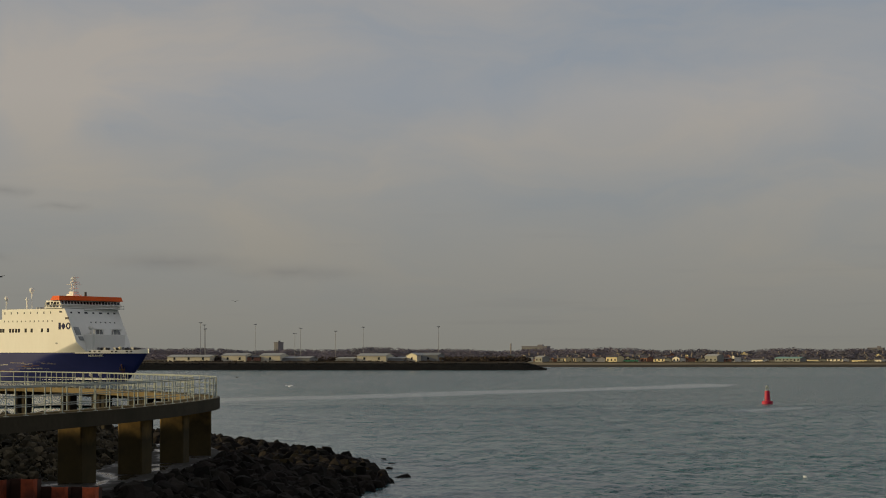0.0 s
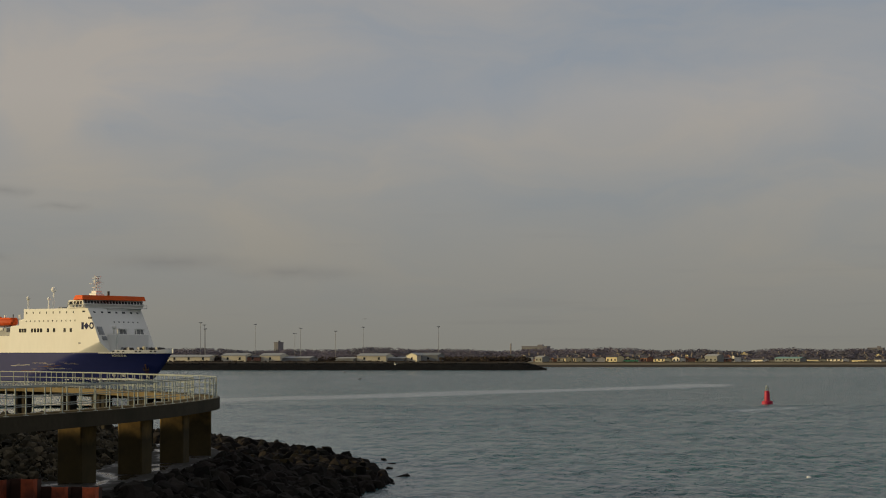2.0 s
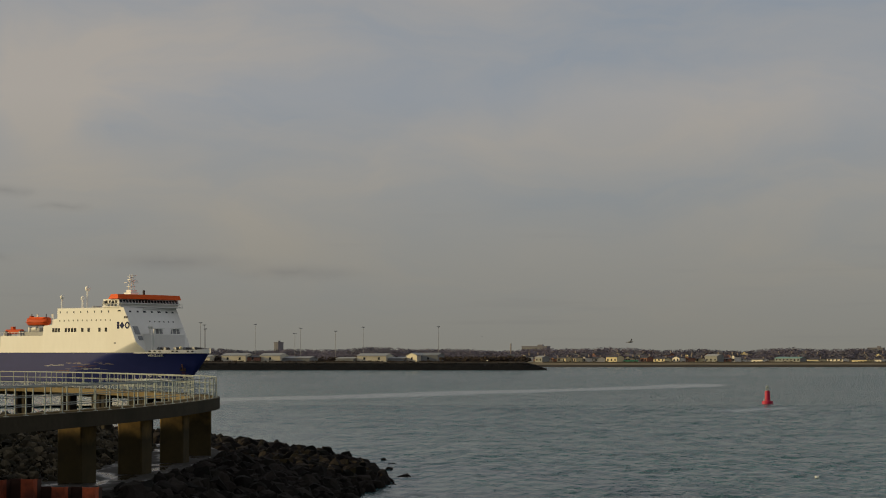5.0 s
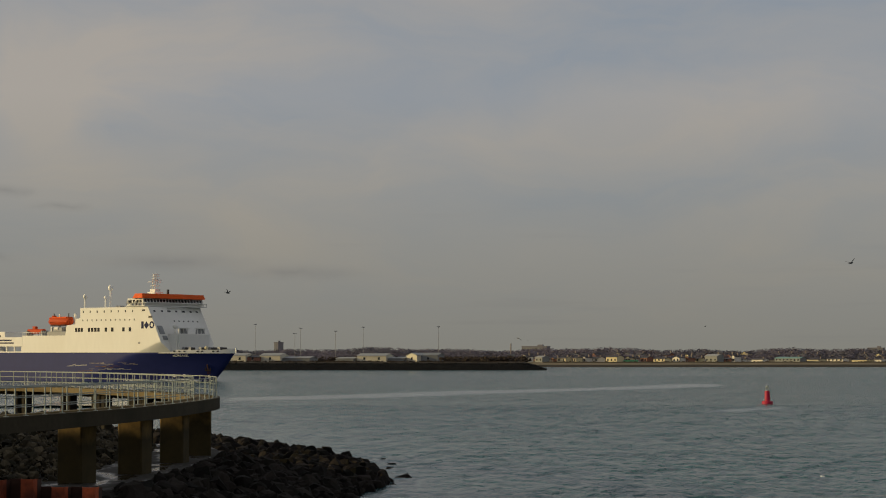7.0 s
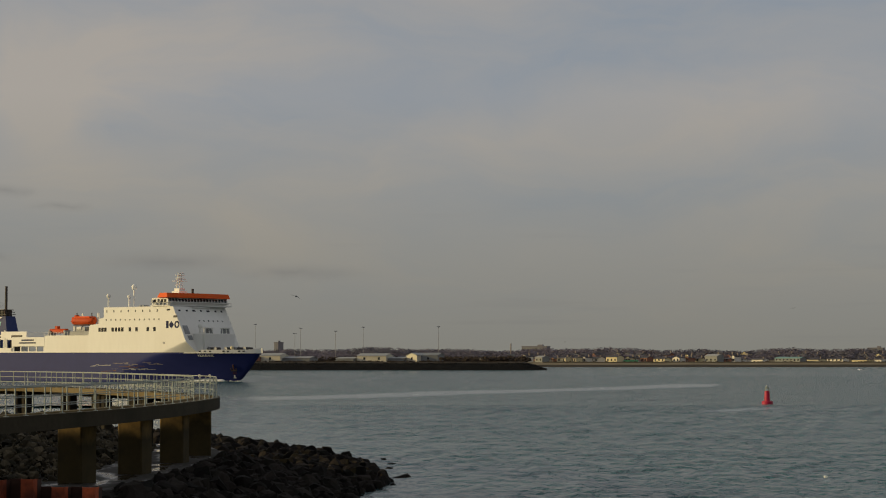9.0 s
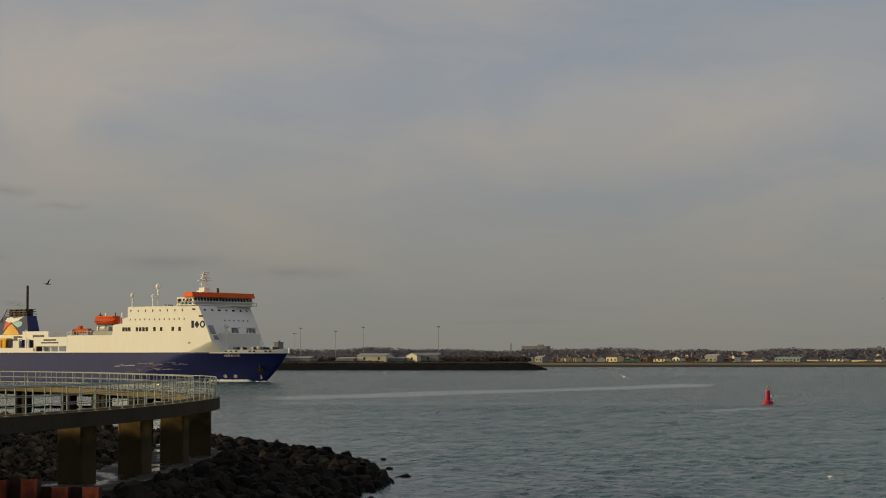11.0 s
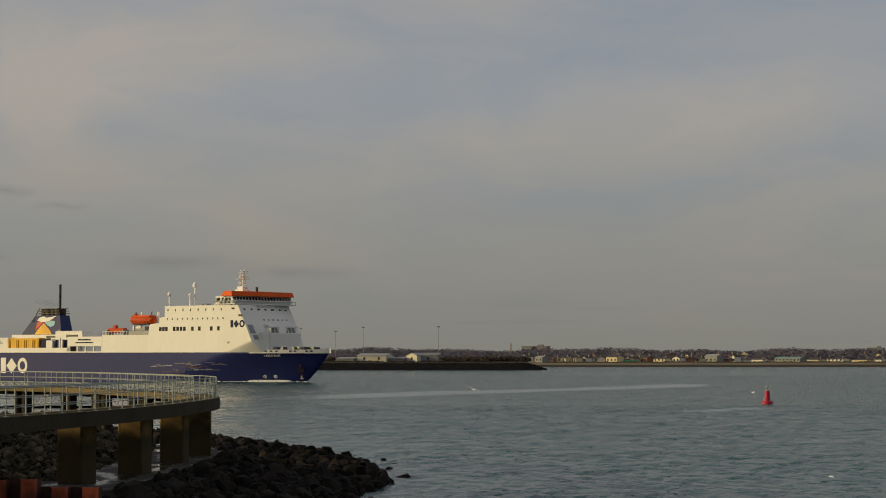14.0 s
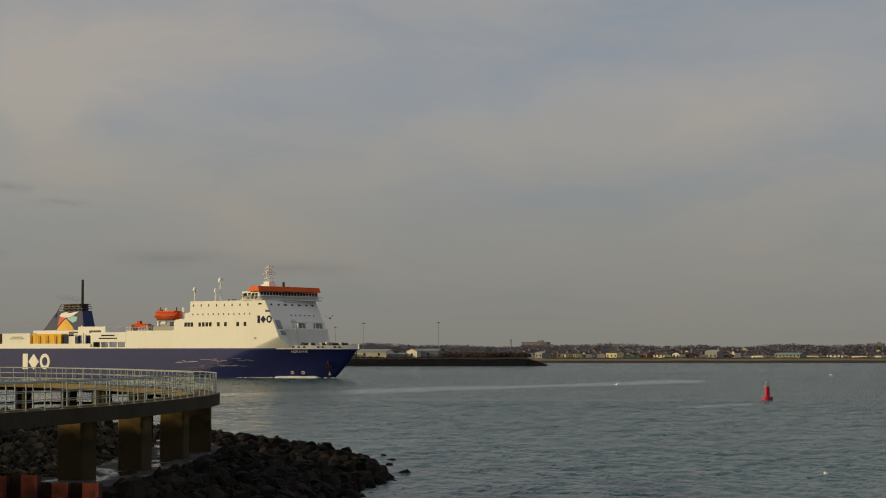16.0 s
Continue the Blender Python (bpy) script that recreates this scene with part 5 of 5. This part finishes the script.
for x in (-61.5, -58, -54.5, -51, -47.6):
    part("stanchion", boxes((x - 0.2, x + 0.2, -HB + 0.3, -HB + 0.7, 8.3, 9.8)), M_WHITE, ferry)
part("deckhouse", boxes((-95.5, -74.5, -4.6, 9.5, 8.3, 13.4), bevel=0.1), M_WHITE, ferry, "white engine casing under the funnel")
part("deckhouse", boxes((-74.5, -62.5, -5.5, 7.5, 8.3, 14.4), bevel=0.1), M_WHITE, ferry)
part("opening", boxes((-69.5, -64.5, -5.58, -5.4, 12.4, 13.3)), M_DARK, ferry)
part("opening", boxes((-79.5, -75.5, -4.68, -4.5, 11.9, 13.0)), M_DARK, ferry)
for x in (-69.4, -66.0, -65.0, -62.2):
    part("gantry_leg", boxes((x - 0.25, x + 0.25, -HB + 0.5, -HB + 0.9, 8.3, 12.2)), M_WHITE, ferry)
for x0, x1 in ((-69.7, -65.7), (-65.3, -61.9)):
    part("gantry_beam", boxes((x0, x1, -HB + 0.48, -HB + 0.92, 12.0, 12.4)), M_WHITE, ferry)
part("locker", boxes((-69.0, -66.4, -HB + 1.5, -HB + 4, 8.3, 11.8), bevel=0.1), M_FUNNEL, ferry)
part("locker", boxes((-64.6, -62.6, -HB + 1.5, -HB + 4, 8.3, 11.5), bevel=0.1), M_DARK, ferry)

# trailers on deck, one thing of the cargo each but carried by the ship
for x, w, h, mat, words in ((-88.4, 13.2, 3.0, M_YELLOW, "yellow cargo trailer"), (-74.6, 2.2, 2.6, M_NAVY, "small blue tank unit"), (-72.2, 2.4, 2.3, M_WHITE, "white cargo unit"), (-102.0, 12.8, 3.2, M_WHITE, "white cargo trailer"), (-115.6, 12.8, 3.1, M_RUST, "rust-brown cargo trailer")):
    t = part("trailer", boxes((x, x + w, -HB + 0.7, -HB + 3.2, 9.3, 9.3 + h), bevel=0.06), mat, ferry, words)
    bm = bmesh.new()
    for k in range(int(w / 0.8)):
        box(bm, x + 0.3 + 0.8 * k, x + 0.45 + 0.8 * k, -HB + 0.67, -HB + 0.72, 9.4, 9.2 + h)
    part("trailer_rib", bm, mat, t)
    for q in (0.15, 0.75, 0.85):
        part("wheel", tube(bmesh.new(), (x + w * q, -HB + 0.75, 8.8), (x + w * q, -HB + 1.1, 8.8), 0.5, None, 12), M_DARK, t)

# funnel with emblem, grilles and exhaust pipe
f_lo = [(-93.0, -2.9), (-74.8, -2.9), (-74.6, 1.6), (-93.0, 1.6)]
f_hi = [(-87.0, -2.6), (-75.9, -2.6), (-76.2, 1.4), (-87.0, 1.4)]
funnel = part("funnel", loft([[(x, y, 13.4) for x, y in f_lo], [(x, y, 19.2) for x, y in f_hi]]), M_FUNNEL, ferry, "blue raked funnel with coloured emblem")
for x in (-84.2, -82.2, -79.8, -78.0):
    for y in (-1.5, 0.5):
        part("exhaust", tube(bmesh.new(), (x, y, 19.2), (x, y, 21.3), 0.9, 0.9, 10), M_DARK, funnel)
for z, xa, xb in ((19.7, -86.8, -75.9), (20.4, -86.1, -76.3), (21.1, -85.4, -76.7)):
    part("grille_bar", boxes((xa, xb, -2.7, -2.5, z, z + 0.2), (xa, xa + 0.2, -2.5, 1.4, z, z + 0.2), (xb - 0.2, xb, -2.5, 1.4, z, z + 0.2)), M_DARK, funnel)
part("exhaust_pipe", tube(bmesh.new(), (-78.0, -0.7, 19.2), (-78.0, -0.7, 28.5), 0.42, 0.38, 10), M_DARK, funnel)


def on_funnel(name, pts, mat, proud):
    bm = bmesh.new()
    lo, hi = [], []
    for x, z in pts:
        y = -2.9 + (z - 13.4) / 5.8 * 0.3
        lo.append(bm.verts.new((x, y + 0.05, z)))
        hi.append(bm.verts.new((x, y - proud, z)))
    n = len(pts)
    bm.faces.new(lo), bm.faces.new(hi)
    for i in range(n):
        bm.faces.new((lo[i], lo[(i + 1) % n], hi[(i + 1) % n], hi[i]))
    bmesh.ops.recalc_face_normals(bm, faces=bm.faces)
    part(name, bm, mat, funnel)


on_funnel("emblem_field", [(-86.8, 13.5), (-79.0, 13.5), (-79.6, 14.4), (-81.6, 16.0), (-82.8, 16.9), (-84.2, 16.0), (-86.0, 14.4)], M_YELLOW, 0.10)
on_funnel("emblem_ray", [(-86.6, 14.7), (-84.4, 16.3), (-82.9, 17.2), (-84.6, 17.7), (-85.9, 17.1)], M_REDP, 0.06)
on_funnel("emblem_ray", [(-79.8, 15.7), (-78.2, 16.2), (-77.8, 17.4), (-79.6, 17.6), (-82.6, 17.1), (-81.3, 16.3)], M_TEAL, 0.06)
on_funnel("emblem_wing", [(-85.8, 17.7), (-84.2, 17.3), (-82.0, 17.2), (-79.8, 17.7), (-77.2, 19.0), (-79.9, 18.7), (-81.6, 18.5), (-82.8, 18.9), (-84.8, 18.6)], M_WHITE, 0.14)
on_funnel("emblem_field", [(-88.4, 17.3), (-87.1, 17.3), (-86.9, 18.7), (-87.2, 18.7)], M_NAVY, 0.05)
# stay bars of the funnel's open head, leaning in with its sides
for x0, x1 in ((-86.8, -85.4), (-83.4, -82.9), (-80.4, -80.2), (-76.1, -76.9)):
    part("grille_stay", tube(bmesh.new(), (x0, -2.6, 19.1), (x1, -2.3, 21.3), 0.12), M_RUST, funnel)
part("funnel_lamp", ball(tube(bmesh.new(), (-75.2, -3.3, 14.6), (-75.2, -3.0, 14.6), 0.1), (-75.2, -3.4, 14.6), 0.28), M_WHITE, funnel)

# lashing frames along the deck edge, before the trailers
for x in (-88.6, -85.0, -81.4, -77.8, -75.0):
    part("deck_stanchion", boxes((x - 0.12, x + 0.12, -HB + 0.2, -HB + 0.45, 8.3, 11.9)), M_YELLOW, ferry)
for z, x0, x1 in ((11.4, -97.5, -92.6), (10.9, -98.4, -91.8)):
    part("name_bar", boxes((x0, x1, -HB + 0.60, -HB + 0.66, z - 0.14, z + 0.14)), M_GREY, ferry)

# thin exhaust haze that trails from the funnel, carried with the ship
M_SMOKE = bpy.data.materials.new("thin_exhaust_haze")
M_SMOKE.use_nodes = True
sn, sl = M_SMOKE.node_tree.nodes, M_SMOKE.node_tree.links
s_mix, s_tr, s_df = sn.new("ShaderNodeMixShader"), sn.new("ShaderNodeBsdfTransparent"), sn["Principled BSDF"]
s_df.inputs["Base Color"].default_value, s_df.inputs["Roughness"].default_value = (0.05, 0.04, 0.035, 1), 1.0
s_mix.inputs["Fac"].default_value = 0.028
sl.new(s_tr.outputs["BSDF"], s_mix.inputs[1])
sl.new(s_df.outputs["BSDF"], s_mix.inputs[2])
sl.new(s_mix.outputs["Shader"], sn["Material Output"].inputs["Surface"])
for x, z, r in ((-79.6, 22.2, 0.8), (-81.0, 22.9, 1.2), (-82.4, 22.4, 1.0), (-83.6, 23.3, 1.3), (-85.6, 22.9, 1.2), (-87.6, 23.5, 1.3)):
    puff = part("exhaust_puff", ball(bmesh.new(), (x, -0.6, z), r, 1.5, 1.0, 0.75), M_SMOKE, funnel, "", True)
    puff.visible_shadow = False

# foam at the bow and along the side, carried with the ship
rf = random.Random(3)
verts, faces = [], []


def foam_patch(x0, x1, off, width, count, size):
    for k in range(count):
        x = rf.uniform(x0, x1)
        y = -half_beam(x, 0.3) - off - width * rf.random() ** 1.5
        s = size * rf.uniform(0.4, 1.0)
        n = len(verts)
        ang = rf.random() * 3
        for q in range(6):
            a = ang + q * 1.0472
            verts.append((x + 2.0 * s * math.cos(a), y + s * math.sin(a), 0.03))
        verts.append((x, y, 0.08 + 0.75 * s))
        for q in range(6):
            faces.append((n + q, n + (q + 1) % 6, n + 6))


foam_patch(7.0, 17.5, 0.1, 1.2, 280, 0.75)
foam_patch(-6.0, 9.0, 0.1, 0.4, 26, 0.25)
foam_patch(17.0, 21.5, 0.0, 0.4, 14, 0.25)
me = bpy.data.meshes.new("bow_foam")
me.from_pydata(verts, [], faces)
me.materials.append(M_FOAM)
o = new("bow_foam", me)
o.parent = ferry
tagged(o, "white foam thrown up along the bow", kind="stuff")


# ---- gulls ----
def gull(name, label, group, plumage):
    g = thing(name, label, "bird", None, group)
    secs = []
    for k, (x, r) in enumerate(((-0.30, 0.01), (-0.22, 0.045), (-0.1, 0.075), (0.02, 0.085), (0.12, 0.07), (0.2, 0.045), (0.26, 0.045), (0.31, 0.03), (0.33, 0.01))):
        secs.append([(x, r * math.cos(a * 0.7854), 0.02 * (k > 5) + r * math.sin(a * 0.7854)) for a in range(8)])
    part("body", loft(secs), plumage, g, "", True)
    part("bill", tube(bmesh.new(), (0.32, 0, 0.02), (0.39, 0, 0.005), 0.015, 0.005, 6), M_BILL, g)
    part("tail", boxes((-0.44, -0.26, -0.06, 0.06, -0.005, 0.012)), plumage, g)
    return g


def wing(g, s, plumage=None):
    secs = []
    for u, x, c, z in ((0, 0.02, 0.17, 0), (0.25, 0.06, 0.16, 0.02), (0.45, 0.05, 0.13, 0.02), (0.62, -0.03, 0.06, 0.0)):
        secs.append([(x + c / 2, s * u, z), (x, s * u, z + 0.018), (x - c / 2, s * u, z), (x, s * u, z - 0.004)])
    w = part("wing", loft(secs), plumage or M_GULLG, g)
    return w


def flyer(label, rows, beat, plumage=None):
    """A gull and its way: rows of seconds, bearing, height line and depth."""
    g = gull("gull", label, "gulls over the harbour", plumage or M_GULLM)
    ws = [wing(g, 1, plumage), wing(g, -1, plumage)]
    pts = [(t, Vector((at(px, 0.9 * q), 0.9 * q, EYE + (628.4 - py) / F * 0.9 * q))) for t, px, py, q in rows]
    out = []
    for k, (t, p) in enumerate(pts):
        a, b = pts[max(0, k - 1)][1], pts[min(len(pts) - 1, k + 1)][1]
        v = b - a
        out.append((t, Matrix.Translation(p) @ pose(0, 0, 0, 22 * math.sin(1.7 * k), -math.degrees(math.atan2(v.z, v.xy.length)), math.degrees(math.atan2(v.y, v.x)) + 42)))
    walk(g, out)
    for w, s in zip(ws, (1, -1)):
        walk(w, [(0.1 * k, pose(0, 0, 0, s * (12 + 30 * math.sin(0.628 * beat * k)))) for k in range(161)])
    return g


def motions():
    phi = radians(38.11)
    rows = []
    for k in range(17):
        t = float(k)
        q = 4.99 * (t - 7.5)
        rows.append((t, pose(-86.2 + q * math.cos(phi) + HB * math.sin(phi), 558.2 - q * math.sin(phi) + HB * math.cos(phi), 0, 0, 0, -38.11)))
    walk(ferry, rows)
    # the chop drifts slowly before the wind
    walk(water, [(float(k), pose(-0.45 * k, -0.16 * k, 0)) for k in range(17)])
    walk(buoy, [(0.5 * k, pose(48.6 + 0.04 * math.sin(0.9 * k), 297, 0.02 * math.sin(1.3 * k), 0.6 * math.sin(1.1 * k), 1.0 * math.sin(0.9 * k), 0)) for k in range(33)])

    flyer("grey and white gull gliding down past the ferry's bow", [(0, -1100, 330, 230), (3, -440, 425, 240), (5.5, 90, 470, 255), (6.7, 342, 503, 260), (6.9, 381, 513, 260), (7.1, 424, 525, 260), (7.3, 468, 537, 260), (7.5, 512, 552, 260),
                  (7.7, 558, 568, 262), (7.9, 603, 589, 265), (8.1, 647, 608, 270), (9.2, 890, 636, 330), (11, 1150, 634, 480), (16, 1500, 629, 900)], 2.6)
    flyer("grey-winged gull crossing low over the harbour", [(0, 2300, 634, 800), (4, 1480, 630, 600), (6.3, 1060, 620, 420), (7.5, 812, 577, 270), (7.9, 737, 559, 230), (8.1, 703, 549, 228), (8.3, 664, 542, 226), (8.5, 626, 538, 224),
                  (8.7, 587, 532, 222), (8.9, 545, 528, 220), (9.0, 524, 525, 220), (9.2, 480, 522, 218), (11.3, 20, 500, 210), (16, -1000, 470, 200)], 2.1)
    flyer("grey gull climbing over the open water", [(0, 420, 668, 360), (4.2, 960, 640, 240), (6.3, 1378, 506, 190), (6.5, 1410, 490, 190), (6.7, 1443, 482, 190), (6.9, 1485, 469, 190), (7.0, 1507, 466, 190), (7.2, 1558, 456, 190), (8.5, 1860, 420, 190), (16, 3500, 300, 190)], 2.3)
    flyer("distant small gull over the far water", [(0, 700, 700, 400), (4.2, 1020, 640, 450), (6.3, 1190, 600, 480), (7.0, 1248, 578, 480), (7.4, 1283, 561, 480), (7.6, 1294, 557, 480), (9.2, 1420, 545, 560), (12, 1640, 520, 700), (16, 1960, 500, 800)], 2.0)
    flyer("grey and white gull flying in towards the ferry", [(0, 4900, 420, 260), (8, 2700, 510, 230), (11.3, 1720, 570, 210), (11.9, 1538, 587, 205), (12.0, 1503, 590, 204), (12.1, 1471, 594, 203), (12.2, 1440, 601, 203), (12.3, 1409, 606, 204), (12.4, 1378, 612, 205), (12.7, 1284, 621, 208),
                  (13.0, 1190, 621, 212), (13.2, 1135, 617, 215), (13.8, 990, 616, 220), (14.5, 841, 614, 225), (14.8, 782, 608, 222), (15.0, 741, 602, 220), (15.2, 711, 598, 218), (15.4, 681, 587, 216),
                  (15.6, 645, 582, 214), (15.8, 617, 576, 212), (16.0, 584, 571, 210)], 2.4, M_GULLM)
    flyer("second gull wheeling above the far houses", [(0, 3200, 500, 230), (8, 2050, 560, 220), (11.0, 1690, 594, 216), (11.7, 1590, 606, 215), (12.0, 1553, 608, 215), (12.3, 1592, 606, 216), (16, 2250, 560, 240)], 2.2)
    flyer("white gull skimming low over the channel", [(0, 3600, 640, 330), (8, 1740, 648, 430), (9.2, 1480, 656, 380), (11.3, 1038, 671, 225), (11.5, 993, 675, 212), (12.0, 881, 683, 205), (12.5, 783, 682, 210), (13.0, 745, 686, 218), (13.6, 790, 689, 235), (15.0, 965, 689, 300), (16, 1090, 688, 340)], 2.0, M_GULLW)
    flyer("white gull skimming away beyond the buoy", [(0, 2600, 690, 360), (8, 1740, 700, 365), (11.3, 1340, 702, 376), (12.0, 1301, 701, 382), (12.5, 1305, 699, 392), (13.2, 1310, 697, 405), (15.0, 1398, 686, 480), (16.0, 1469, 671, 640)], 2.1, M_GULLW)
    flyer("small gull heading out over the spit", [(0, 416, 534, 400), (0.4, 476, 539, 405), (1.5, 600, 556, 520), (4, 800, 590, 800), (9, 1000, 606, 1150), (16, 1200, 612, 1600)], 1.8)
    flyer("grey gull dropping from the bow towards the water", [(0, 0, 490, 250), (0.6, 185, 527, 255), (1.0, 320, 565, 260), (1.2, 388, 590, 260), (1.6, 518, 652, 262), (2.2, 640, 656, 330), (4, 800, 648, 560), (8, 1000, 644, 800), (16, 1200, 642, 1000)], 2.4)
    flyer("white gull lifting off the channel", [(0, 512, 684, 300), (0.2, 534, 674, 305), (0.4, 555, 667, 310), (0.6, 576, 662, 315), (1.5, 660, 648, 400), (4, 820, 640, 700), (9, 1000, 634, 1000), (16, 1150, 630, 1400)], 2.6, M_GULLW)
    sitter = gull("gull", "white gull sitting on the rippled water", "gulls over the harbour", M_GULLW)
    for s in (1, -1):
        w = part("wing", boxes((-0.26, 0.1, s * 0.07 - 0.02, s * 0.07 + 0.02, -0.03, 0.06), bevel=0.015), M_GULLW, sitter)
    walk(sitter, [(t, pose(at(px, 119), 119, 0.04 + 0.015 * math.sin(3 * t), 0, 0, 88 + 0.3 * t)) for t, px in
                  ((0, 1421), (1.5, 1426), (3.5, 1434), (7, 1452), (9, 1458), (12.5, 1469), (14.5, 1467), (16, 1458))])


motions()
